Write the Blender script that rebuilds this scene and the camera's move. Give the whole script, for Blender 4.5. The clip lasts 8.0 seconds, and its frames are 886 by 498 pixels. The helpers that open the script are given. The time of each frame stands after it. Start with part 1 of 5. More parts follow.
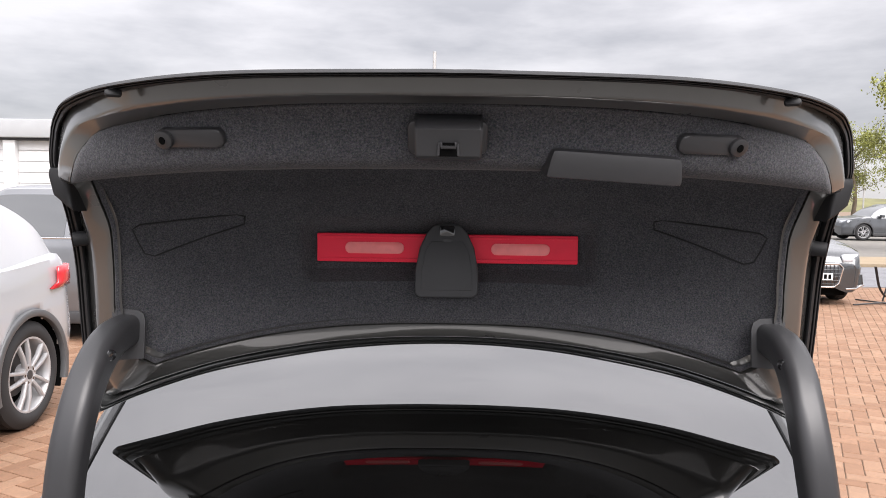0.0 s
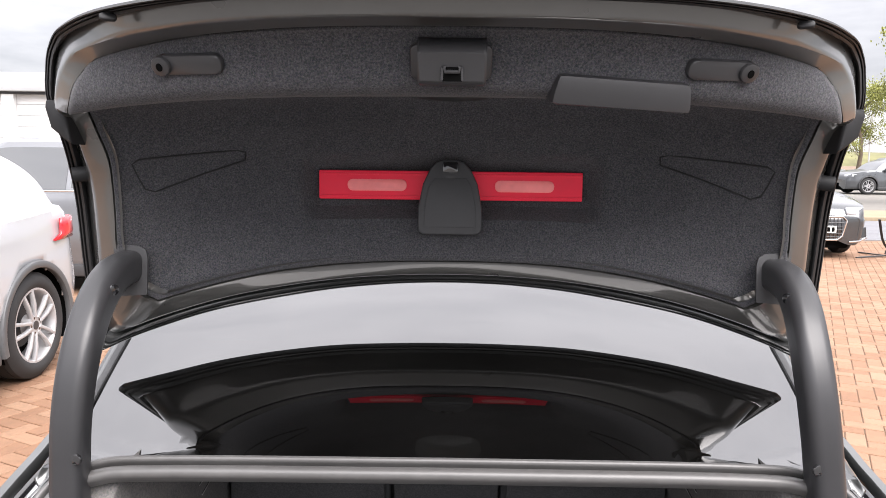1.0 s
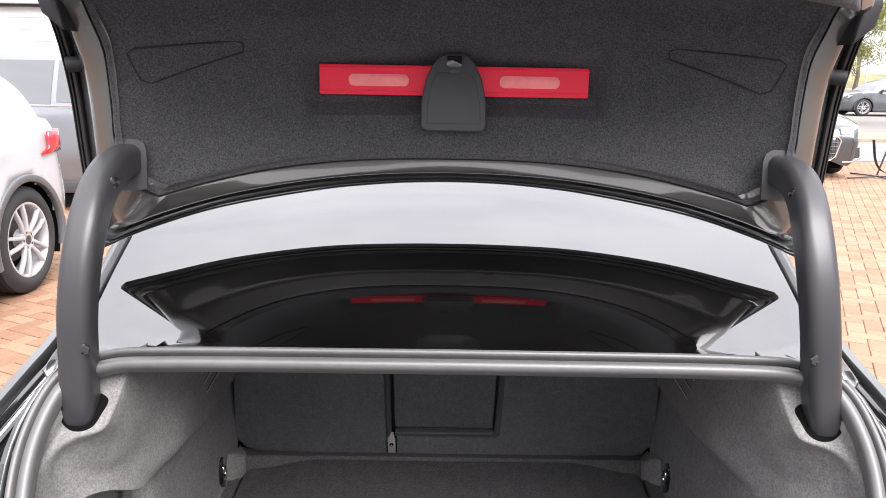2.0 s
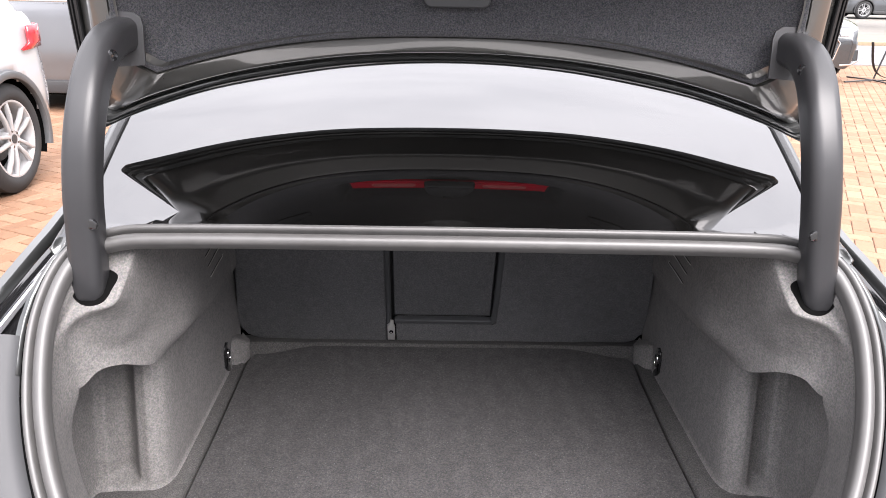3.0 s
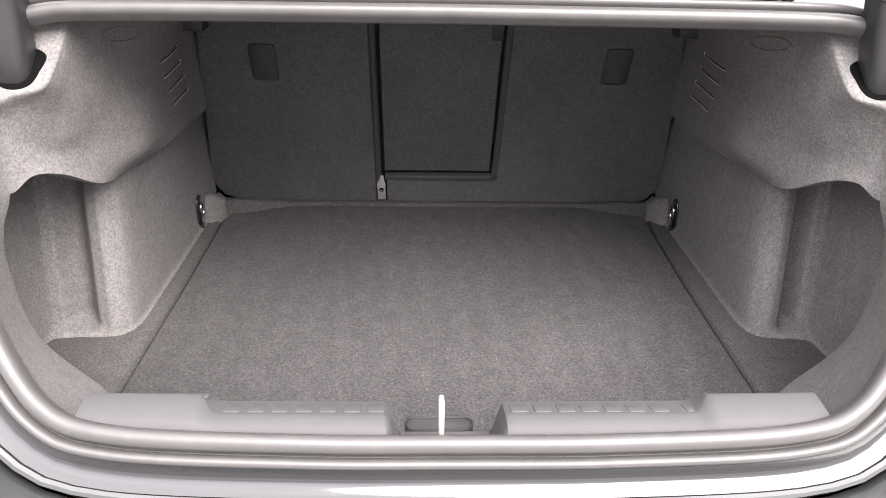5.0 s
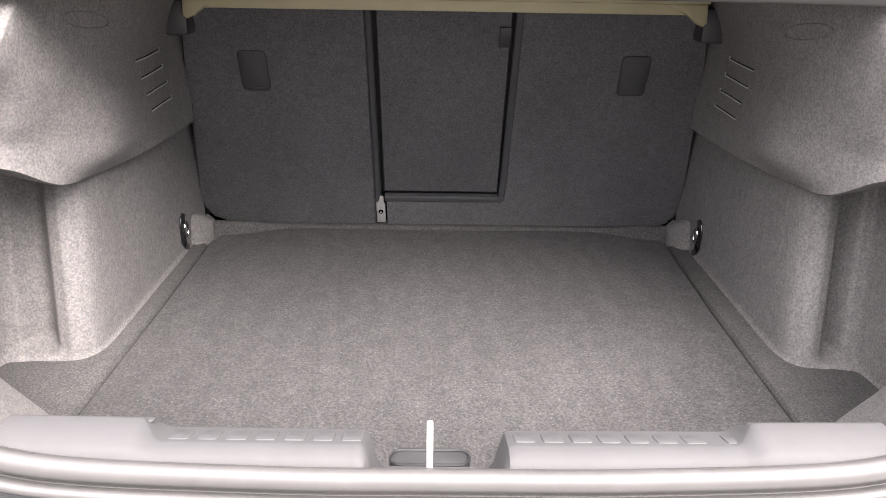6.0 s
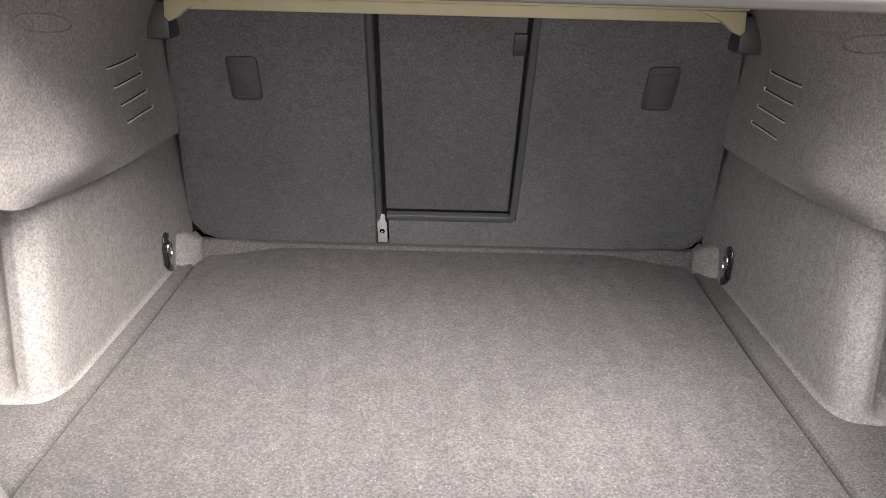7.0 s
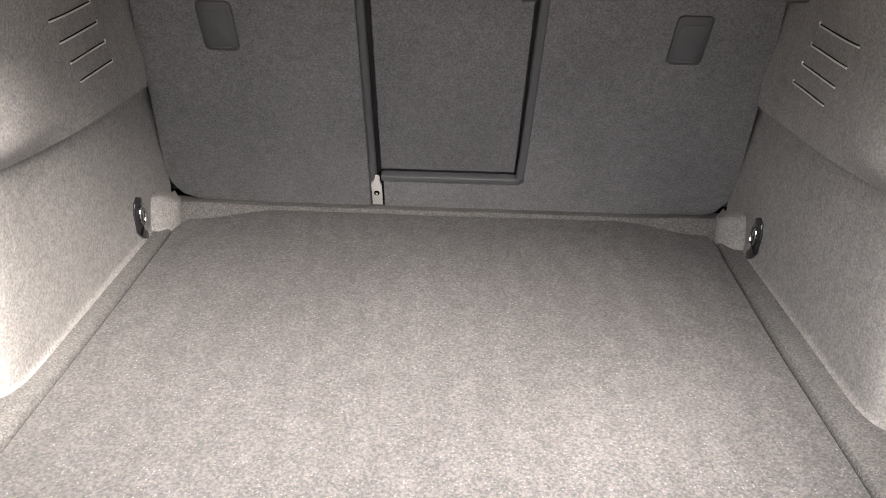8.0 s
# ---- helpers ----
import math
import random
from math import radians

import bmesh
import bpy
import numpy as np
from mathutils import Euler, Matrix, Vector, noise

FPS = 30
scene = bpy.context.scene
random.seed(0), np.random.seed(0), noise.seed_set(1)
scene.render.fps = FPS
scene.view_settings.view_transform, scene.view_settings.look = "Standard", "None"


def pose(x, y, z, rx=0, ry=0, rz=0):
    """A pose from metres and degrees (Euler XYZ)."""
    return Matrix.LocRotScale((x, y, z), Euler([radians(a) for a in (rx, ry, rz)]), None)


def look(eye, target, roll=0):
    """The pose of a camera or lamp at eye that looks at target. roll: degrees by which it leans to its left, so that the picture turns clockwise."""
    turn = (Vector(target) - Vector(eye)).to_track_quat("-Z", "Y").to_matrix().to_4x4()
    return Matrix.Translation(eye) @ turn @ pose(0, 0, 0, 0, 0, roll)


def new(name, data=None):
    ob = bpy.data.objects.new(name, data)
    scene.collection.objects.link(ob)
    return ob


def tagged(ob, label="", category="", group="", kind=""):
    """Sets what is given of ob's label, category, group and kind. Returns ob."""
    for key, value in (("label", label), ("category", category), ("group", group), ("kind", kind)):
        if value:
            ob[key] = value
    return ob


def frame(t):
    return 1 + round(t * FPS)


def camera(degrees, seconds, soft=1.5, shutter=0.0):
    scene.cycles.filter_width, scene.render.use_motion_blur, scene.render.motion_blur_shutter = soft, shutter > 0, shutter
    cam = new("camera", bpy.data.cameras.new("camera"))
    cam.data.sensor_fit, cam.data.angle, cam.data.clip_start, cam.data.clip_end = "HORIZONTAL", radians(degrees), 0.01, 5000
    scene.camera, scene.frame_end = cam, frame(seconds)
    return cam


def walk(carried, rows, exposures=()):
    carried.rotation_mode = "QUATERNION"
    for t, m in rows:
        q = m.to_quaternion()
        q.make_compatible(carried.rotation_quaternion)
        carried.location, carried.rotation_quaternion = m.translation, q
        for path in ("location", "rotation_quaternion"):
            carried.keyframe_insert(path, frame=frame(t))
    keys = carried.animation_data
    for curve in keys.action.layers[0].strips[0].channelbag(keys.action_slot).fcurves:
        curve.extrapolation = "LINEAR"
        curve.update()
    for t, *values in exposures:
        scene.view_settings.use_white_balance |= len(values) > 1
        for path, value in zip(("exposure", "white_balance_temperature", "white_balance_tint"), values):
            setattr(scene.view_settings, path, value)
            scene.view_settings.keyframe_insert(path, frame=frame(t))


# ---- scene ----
cam = camera(61.8, 8.0, soft=0.9)
PATH = [
    (0, (-0.006, 0.341, 1.556), (-0.012, 2.336, 1.425), 0.8),
    (0.5, (-0.005, 0.344, 1.541), (-0.015, 2.336, 1.362), 0.8),
    (1, (-0.007, 0.348, 1.524), (-0.018, 2.332, 1.273), 0.7),
    (2.3, (-0.029, 0.349, 1.471), (-0.008, 2.277, 0.939), 1.1),
    (2.5, (-0.028, 0.346, 1.464), (-0.006, 2.259, 0.882), 1.1),
    (3, (-0.049, 0.333, 1.442), (-0.001, 2.207, 0.745), 1.4),
    (3.5, (-0.068, 0.323, 1.413), (-0.001, 2.154, 0.613), 1.6),
    (4, (-0.065, 0.325, 1.381), (0.013, 2.123, 0.509), 1.7),
    (4.5, (-0.047, 0.364, 1.312), (0.028, 2.149, 0.411), 1.6),
    (4.7, (-0.045, 0.387, 1.27), (0.027, 2.174, 0.375), 1.4),
    (5.8, (-0.023, 0.488, 1.103), (0.009, 2.337, 0.34), 1.0),
    (6, (-0.017, 0.511, 1.106), (0.009, 2.366, 0.357), 1.0),
    (6.5, (-0.016, 0.572, 1.104), (0.001, 2.435, 0.377), 1.3),
    (7, (-0.014, 0.644, 1.101), (-0.007, 2.499, 0.355), 1.5),
    (7.5, (-0.008, 0.716, 1.11), (-0.014, 2.542, 0.294), 1.6),
    (8, (0.004, 0.786, 1.119), (-0.011, 2.559, 0.194), 1.7),
]
walk(cam, [(t, look(eye, target, roll)) for t, eye, target, roll in PATH],
     [(0, 0.1, 6450, 14), (1, 0.5, 6450, 14), (2.3, 0.8, 6350, 15), (3.5, 0.93, 6480, 15), (4.5, 1.14, 6550, 16), (5.8, 1.6, 6700, 17), (6.5, 1.93, 6750, 17), (7, 2.13, 6850, 16), (7.5, 2.35, 6900, 14), (8, 2.5, 7000, 13)])

# ---- light: overcast daylight, brighter towards the zenith ----
world = bpy.data.worlds.new("overcast_sky")
scene.world = world
world.use_nodes = True
wn, wl = world.node_tree.nodes, world.node_tree.links
wn.clear()
w_out = wn.new("ShaderNodeOutputWorld")
w_bg = wn.new("ShaderNodeBackground")
w_sky = wn.new("ShaderNodeTexSky")
w_sky.sky_type, w_sky.sun_disc = "NISHITA", False
w_sky.sun_elevation, w_sky.sun_rotation = radians(50), radians(153)
w_geo = wn.new("ShaderNodeTexCoord")
w_sep = wn.new("ShaderNodeSeparateXYZ")
wl.new(w_geo.outputs["Generated"], w_sep.inputs[0])
w_zen = wn.new("ShaderNodeValToRGB")          # brightness from horizon to zenith
w_zen.color_ramp.elements[0].position, w_zen.color_ramp.elements[0].color = 0.0, (0.18, 0.18, 0.18, 1)
w_zen.color_ramp.elements[1].position, w_zen.color_ramp.elements[1].color = 1.0, (0.72, 0.715, 0.72, 1)
for w_p, w_v in ((0.25, 0.225), (0.5, 0.54), (0.75, 0.66)):
    w_e = w_zen.color_ramp.elements.new(w_p)
    w_e.color = (w_v, w_v, w_v * 1.01, 1)
wl.new(w_sep.outputs["Z"], w_zen.inputs[0])
w_map = wn.new("ShaderNodeMapping")
w_map.inputs["Scale"].default_value = (1.6, 1.6, 6.0)
wl.new(w_geo.outputs["Generated"], w_map.inputs[0])
w_noise = wn.new("ShaderNodeTexNoise")
w_noise.inputs["Scale"].default_value, w_noise.inputs["Detail"].default_value = 1.7, 6.0
w_noise.inputs["Roughness"].default_value = 0.55
wl.new(w_map.outputs[0], w_noise.inputs["Vector"])
w_cl = wn.new("ShaderNodeValToRGB")           # grey cloud bellies against paler cloud
w_cl.color_ramp.elements[0].position, w_cl.color_ramp.elements[0].color = 0.36, (0.66, 0.665, 0.68, 1)
w_cl.color_ramp.elements[1].position, w_cl.color_ramp.elements[1].color = 0.62, (1.12, 1.11, 1.10, 1)
wl.new(w_noise.outputs[0], w_cl.inputs[0])
w_side = wn.new("ShaderNodeMapRange")         # brighter cloud on the side where the sun stands
w_side.interpolation_type = "SMOOTHSTEP"
w_side.inputs["From Min"].default_value, w_side.inputs["From Max"].default_value = 0.15, -1.0
w_side.inputs["To Min"].default_value, w_side.inputs["To Max"].default_value = 1.0, 1.4
wl.new(w_sep.outputs["Y"], w_side.inputs[0])
w_mul = wn.new("ShaderNodeMix")
w_mul.data_type, w_mul.blend_type = "RGBA", "MULTIPLY"
w_mul.inputs[0].default_value = 1.0
w_fade = wn.new("ShaderNodeMapRange")        # the cloud deck evens out overhead
w_fade.inputs["From Min"].default_value, w_fade.inputs["From Max"].default_value = 0.2, 0.6
w_fade.inputs["To Min"].default_value, w_fade.inputs["To Max"].default_value = 1.0, 0.3
wl.new(w_sep.outputs["Z"], w_fade.inputs[0]), wl.new(w_fade.outputs[0], w_mul.inputs[0])
wl.new(w_zen.outputs[0], w_mul.inputs[6]), wl.new(w_cl.outputs[0], w_mul.inputs[7])
w_mix = wn.new("ShaderNodeMix")               # a little of the clear sky's hue behind the cloud
w_mix.data_type = "RGBA"
w_mix.inputs[0].default_value = 0.004
wl.new(w_mul.outputs[2], w_mix.inputs[6]), wl.new(w_sky.outputs[0], w_mix.inputs[7])
wl.new(w_mix.outputs[2], w_bg.inputs[0])
w_gain = wn.new("ShaderNodeMath")
w_gain.operation = "MULTIPLY"
w_gain.inputs[1].default_value = 3.6
wl.new(w_side.outputs[0], w_gain.inputs[0]), wl.new(w_gain.outputs[0], w_bg.inputs[1])
wl.new(w_bg.outputs[0], w_out.inputs[0])

sun = new("sun", bpy.data.lights.new("sun", "SUN"))
sun.data.energy, sun.data.angle, sun.data.color = 4.9, radians(48), (1.0, 0.96, 0.91)
sun.matrix_world = look((3.3, -5.1, 9.0), (0, 1.3, 0.8))


# ---- materials ----
def mat(name, color, rough=0.5, metal=0.0, spec=0.5, vary=0.12, scale=30.0, bump=0.0, bscale=300.0, coat=0.0, sheen=0.0,
        speck=0.0, speck_scale=900.0, bdist=0.001, fleck=0.0, fleck_scale=300.0, nap=0.0, worn=0.0):
    """Principled surface with two scales of variation, optional fine relief, specks, coat and sheen."""
    m = bpy.data.materials.new(name)
    m.use_nodes = True
    n, l = m.node_tree.nodes, m.node_tree.links
    b = n["Principled BSDF"]
    b.inputs["Roughness"].default_value, b.inputs["Metallic"].default_value = rough, metal
    b.inputs["Specular IOR Level"].default_value = spec
    b.inputs["Coat Weight"].default_value, b.inputs["Coat Roughness"].default_value = coat, 0.04
    b.inputs["Sheen Weight"].default_value, b.inputs["Sheen Roughness"].default_value = sheen, 0.6
    tc = n.new("ShaderNodeTexCoord")
    big = n.new("ShaderNodeTexNoise")
    big.inputs["Scale"].default_value, big.inputs["Detail"].default_value = scale * 0.12, 4.0
    fine = n.new("ShaderNodeTexNoise")
    fine.inputs["Scale"].default_value, fine.inputs["Detail"].default_value = scale, 3.0
    for k in (big, fine):
        l.new(tc.outputs["Object"], k.inputs["Vector"])
    add = n.new("ShaderNodeMath")
    add.operation = "ADD"
    l.new(big.outputs[0], add.inputs[0]), l.new(fine.outputs[0], add.inputs[1])
    ramp = n.new("ShaderNodeMapRange")
    ramp.inputs["From Min"].default_value, ramp.inputs["From Max"].default_value = 0.6, 1.4
    ramp.inputs["To Min"].default_value, ramp.inputs["To Max"].default_value = 1 - vary, 1 + vary
    l.new(add.outputs[0], ramp.inputs[0])
    mul = n.new("ShaderNodeMix")
    mul.data_type, mul.blend_type = "RGBA", "MULTIPLY"
    mul.inputs[0].default_value, mul.inputs[6].default_value = 1.0, (*color, 1)
    l.new(ramp.outputs[0], mul.inputs[7])
    out = mul.outputs[2]
    if speck:
        sp = n.new("ShaderNodeTexNoise")
        sp.inputs["Scale"].default_value, sp.inputs["Detail"].default_value = speck_scale, 2.0
        sp.inputs["Roughness"].default_value = 0.75
        l.new(tc.outputs["Object"], sp.inputs["Vector"])
        sr = n.new("ShaderNodeMapRange")
        sr.inputs["From Min"].default_value, sr.inputs["From Max"].default_value = 0.36, 0.68
        sr.inputs["To Min"].default_value, sr.inputs["To Max"].default_value = 1 - speck, 1 + speck
        l.new(sp.outputs[0], sr.inputs[0])
        m2 = n.new("ShaderNodeMix")
        m2.data_type, m2.blend_type = "RGBA", "MULTIPLY"
        m2.inputs[0].default_value = 1.0
        hue = n.new("ShaderNodeVectorMath")   # the fibres differ a little in hue too
        hue.operation = "MULTIPLY_ADD"
        hue.inputs[1].default_value, hue.inputs[2].default_value = (speck * 1.1,) * 3, (-speck * 0.55,) * 3
        l.new(sp.outputs["Color"], hue.inputs[0])
        both_ways = n.new("ShaderNodeVectorMath")
        l.new(sr.outputs[0], both_ways.inputs[0]), l.new(hue.outputs[0], both_ways.inputs[1])
        l.new(out, m2.inputs[6]), l.new(both_ways.outputs[0], m2.inputs[7])
        out = m2.outputs[2]
    if fleck:                                 # sparse pale fibres, some of them tinted
        fl = n.new("ShaderNodeTexVoronoi")
        fl.inputs["Scale"].default_value = fleck_scale
        l.new(tc.outputs["Object"], fl.inputs["Vector"])
        fr = n.new("ShaderNodeMapRange")
        fr.inputs["From Min"].default_value, fr.inputs["From Max"].default_value = 0.16, 0.30
        fr.inputs["To Min"].default_value, fr.inputs["To Max"].default_value = 1.0, 0.0
        l.new(fl.outputs["Distance"], fr.inputs[0])
        hs = n.new("ShaderNodeSeparateColor")
        l.new(fl.outputs["Color"], hs.inputs[0])
        pick = n.new("ShaderNodeMapRange")    # only some cells hold a pale fibre
        pick.inputs["From Min"].default_value, pick.inputs["From Max"].default_value = 0.45, 1.0
        l.new(hs.outputs[0], pick.inputs[0])
        fm = n.new("ShaderNodeMath")
        fm.operation = "MULTIPLY"
        l.new(fr.outputs[0], fm.inputs[0]), l.new(pick.outputs[0], fm.inputs[1])
        tint = n.new("ShaderNodeMix")
        tint.data_type = "RGBA"
        tint.inputs[6].default_value, tint.inputs[7].default_value = (0.44, 0.40, 0.36, 1), (0.36, 0.40, 0.46, 1)
        l.new(hs.outputs[1], tint.inputs[0])
        m3 = n.new("ShaderNodeMix")
        m3.data_type = "RGBA"
        ff = n.new("ShaderNodeMath")
        ff.operation = "MULTIPLY"
        ff.inputs[1].default_value = fleck
        l.new(fm.outputs[0], ff.inputs[0]), l.new(ff.outputs[0], m3.inputs[0])
        l.new(out, m3.inputs[6]), l.new(tint.outputs[2], m3.inputs[7])
        out = m3.outputs[2]
    if nap:                                   # broad swirls where the pile has been brushed to and fro
        wv = n.new("ShaderNodeTexWave")
        wv.inputs["Scale"].default_value, wv.inputs["Distortion"].default_value, wv.inputs["Detail"].default_value = 5.0, 9.0, 3.0
        wv.inputs["Detail Scale"].default_value = 1.4
        l.new(tc.outputs["Object"], wv.inputs["Vector"])
        nr = n.new("ShaderNodeMapRange")
        nr.inputs["To Min"].default_value, nr.inputs["To Max"].default_value = 1 - nap, 1 + nap
        l.new(wv.outputs["Fac"], nr.inputs[0])
        m4 = n.new("ShaderNodeMix")
        m4.data_type, m4.blend_type = "RGBA", "MULTIPLY"
        m4.inputs[0].default_value = 1.0
        l.new(out, m4.inputs[6]), l.new(nr.outputs[0], m4.inputs[7])
        out = m4.outputs[2]
    if worn:                                  # convex moulded edges paler: pile stretched thin, plus an imitated highlight on the column
        gp = n.new("ShaderNodeNewGeometry")
        wr = n.new("ShaderNodeMapRange")
        wr.interpolation_type = "SMOOTHSTEP"
        wr.inputs["From Min"].default_value, wr.inputs["From Max"].default_value = 0.5008, 0.513
        wr.inputs["To Min"].default_value, wr.inputs["To Max"].default_value = 1.0, 1.0 + worn
        l.new(gp.outputs["Pointiness"], wr.inputs[0])
        m5 = n.new("ShaderNodeMix")
        m5.data_type, m5.blend_type = "RGBA", "MULTIPLY"
        m5.inputs[0].default_value = 1.0
        l.new(out, m5.inputs[6]), l.new(wr.outputs[0], m5.inputs[7])
        out = m5.outputs[2]
    l.new(out, b.inputs["Base Color"])
    rr = n.new("ShaderNodeMapRange")
    rr.inputs["To Min"].default_value, rr.inputs["To Max"].default_value = max(0.0, rough - 0.06), min(1.0, rough + 0.06)
    l.new(fine.outputs[0], rr.inputs[0]), l.new(rr.outputs[0], b.inputs["Roughness"])
    if bump:
        bn = n.new("ShaderNodeTexNoise")
        bn.inputs["Scale"].default_value, bn.inputs["Detail"].default_value = bscale, 3.0
        l.new(tc.outputs["Object"], bn.inputs["Vector"])
        bp = n.new("ShaderNodeBump")
        bp.inputs["Strength"].default_value, bp.inputs["Distance"].default_value = bump, bdist
        l.new(bn.outputs[0], bp.inputs["Height"]), l.new(bp.outputs[0], b.inputs["Normal"])
    return m


def glass(name, tint, ior, dust=0.0):
    """Tinted car glass: clear reflection on top of a dark, see-through pane."""
    m = bpy.data.materials.new(name)
    m.use_nodes = True
    n, l = m.node_tree.nodes, m.node_tree.links
    n.remove(n["Principled BSDF"])
    fr, mx = n.new("ShaderNodeFresnel"), n.new("ShaderNodeMixShader")
    tr, gl = n.new("ShaderNodeBsdfTransparent"), n.new("ShaderNodeBsdfGlossy")
    fr.inputs[0].default_value = ior
    tr.inputs[0].default_value = (*tint, 1)
    gl.inputs["Roughness"].default_value = 0.0
    gl.inputs[0].default_value = (0.93, 0.93, 0.94, 1)
    l.new(fr.outputs[0], mx.inputs[0]), l.new(tr.outputs[0], mx.inputs[1]), l.new(gl.outputs[0], mx.inputs[2])
    last = mx
    if dust:                                  # a thin film of dust with brighter specks
        tc, film, speck = n.new("ShaderNodeTexCoord"), n.new("ShaderNodeTexNoise"), n.new("ShaderNodeTexVoronoi")
        film.inputs["Scale"].default_value, film.inputs["Detail"].default_value = 6.0, 5.0
        speck.inputs["Scale"].default_value = 90.0
        l.new(tc.outputs["Object"], film.inputs["Vector"]), l.new(tc.outputs["Object"], speck.inputs["Vector"])
        a, b, s = n.new("ShaderNodeMapRange"), n.new("ShaderNodeMapRange"), n.new("ShaderNodeMath")
        a.inputs["From Min"].default_value, a.inputs["From Max"].default_value = 0.3, 0.7
        a.inputs["To Min"].default_value, a.inputs["To Max"].default_value = dust * 0.6, dust * 1.4
        b.inputs["From Min"].default_value, b.inputs["From Max"].default_value = 0.05, 0.09
        b.inputs["To Min"].default_value, b.inputs["To Max"].default_value = dust * 2.0, 0.0
        s.operation = "ADD"
        l.new(film.outputs[0], a.inputs[0]), l.new(speck.outputs["Distance"], b.inputs[0])
        l.new(a.outputs[0], s.inputs[0]), l.new(b.outputs[0], s.inputs[1])
        df, last = n.new("ShaderNodeBsdfDiffuse"), n.new("ShaderNodeMixShader")
        df.inputs[0].default_value = (0.36, 0.35, 0.33, 1)
        l.new(s.outputs[0], last.inputs[0]), l.new(mx.outputs[0], last.inputs[1]), l.new(df.outputs[0], last.inputs[2])
    l.new(last.outputs[0], n["Material Output"].inputs[0])
    return m


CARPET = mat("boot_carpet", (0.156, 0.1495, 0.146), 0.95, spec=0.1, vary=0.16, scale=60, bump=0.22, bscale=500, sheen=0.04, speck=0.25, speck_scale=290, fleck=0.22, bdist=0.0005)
WALLFELT = mat("moulded_wall_carpet", (0.150, 0.144, 0.141), 0.95, spec=0.1, vary=0.16, scale=60, bump=0.22, bscale=500, sheen=0.04, speck=0.25, speck_scale=290, fleck=0.22, bdist=0.0005, worn=0.15)
# Edge and floor carpet darkened against the walls, imitating light fading into the boot.
SHADEDEDGEFELT = mat("shaded_edge_carpet", (0.064, 0.062, 0.061), 0.95, spec=0.1, vary=0.16, scale=60, bump=0.3, bscale=500, sheen=0.04, speck=0.34, speck_scale=340, fleck=0.2, bdist=0.0005)
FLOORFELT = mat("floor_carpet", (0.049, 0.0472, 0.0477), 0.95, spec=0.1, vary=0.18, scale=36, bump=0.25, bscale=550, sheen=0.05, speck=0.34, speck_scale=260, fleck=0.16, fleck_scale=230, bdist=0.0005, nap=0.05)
LIDFELT = mat("lid_felt", (0.050, 0.050, 0.055), 0.95, spec=0.1, vary=0.12, scale=50, bump=0.2, bscale=800, sheen=0.1, speck=0.45, speck_scale=400, fleck=0.08, bdist=0.0005)
SEATFELT = mat("seat_back_felt", (0.090, 0.089, 0.093), 0.95, spec=0.1, vary=0.16, scale=60, bump=0.25, bscale=500, sheen=0.05, speck=0.26, speck_scale=290, fleck=0.18, bdist=0.0005)
PAINT = mat("grey_car_paint", (0.080, 0.083, 0.083), 0.34, metal=0.7, vary=0.05, scale=8, coat=0.8)
INNERPAINT = mat("inner_grey_paint", (0.080, 0.079, 0.075), 0.30, metal=0.4, vary=0.08, scale=20, coat=1.0, bump=0.03, bscale=120)
PLASTIC = mat("black_grained_plastic", (0.035, 0.035, 0.037), 0.48, vary=0.08, scale=80, bump=0.25, bscale=1200, bdist=0.0004)
SATIN = mat("satin_dark_plastic", (0.027, 0.027, 0.029), 0.38, vary=0.05, scale=60, bump=0.12, bscale=1400, bdist=0.0003)
GREYPLASTIC = mat("grey_trim_plastic", (0.052, 0.053, 0.056), 0.55, spec=0.3, vary=0.06, scale=60, bump=0.2, bscale=1300, bdist=0.0003)
SHELFFELT = mat("shelf_felt", (0.03, 0.03, 0.031), 0.95, spec=0.1, vary=0.15, scale=60)
SILLPLASTIC = mat("grey_sill_plastic", (0.072, 0.071, 0.073), 0.75, spec=0.25, vary=0.07, scale=60, bump=0.25, bscale=1300, bdist=0.0004)
RUBBER = mat("seal_rubber", (0.072, 0.070, 0.069), 0.42, spec=0.6, vary=0.12, scale=60, bump=0.12, bscale=900, bdist=0.0003)
BLACKRUBBER = mat("black_edge_rubber", (0.014, 0.014, 0.015), 0.55, spec=0.3, vary=0.15, scale=60)
LITVENTEDGE = mat("lit_vent_edge", (0.45, 0.44, 0.43), 0.6, vary=0.1)
DARK = mat("dark_void", (0.005, 0.005, 0.005), 1.0, spec=0.0, vary=0.2)
GLOSSBLACK = mat("gloss_black", (0.012, 0.012, 0.013), 0.1, vary=0.1, coat=1.0)
GLASS = glass("rear_window_glass", (0.010, 0.010, 0.011), 2.3, 0.005)
CARGLASS = glass("tinted_car_glass", (0.10, 0.11, 0.12), 1.7)
RED = mat("red_case_plastic", (0.78, 0.016, 0.05), 0.45, spec=0.3, vary=0.05, scale=50)
PALERED = mat("pale_red_reflector", (0.88, 0.22, 0.22), 0.35, vary=0.1, scale=90, bump=0.2, bscale=900)
STEEL = mat("zinc_steel", (0.44, 0.43, 0.42), 0.35, metal=0.35, vary=0.1)
CHROME = mat("chrome", (0.75, 0.75, 0.76), 0.08, metal=1.0, vary=0.05)
# lighter than the body paint, to put the window base's sky highlight into the colour
HIGHLIGHTSTRIP = mat("highlight_strip", (0.20, 0.20, 0.205), 0.35, metal=0.4, vary=0.08, scale=20, coat=0.5)
CREAM = mat("cream_primer", (0.360, 0.331, 0.211), 0.5, vary=0.1, scale=20)
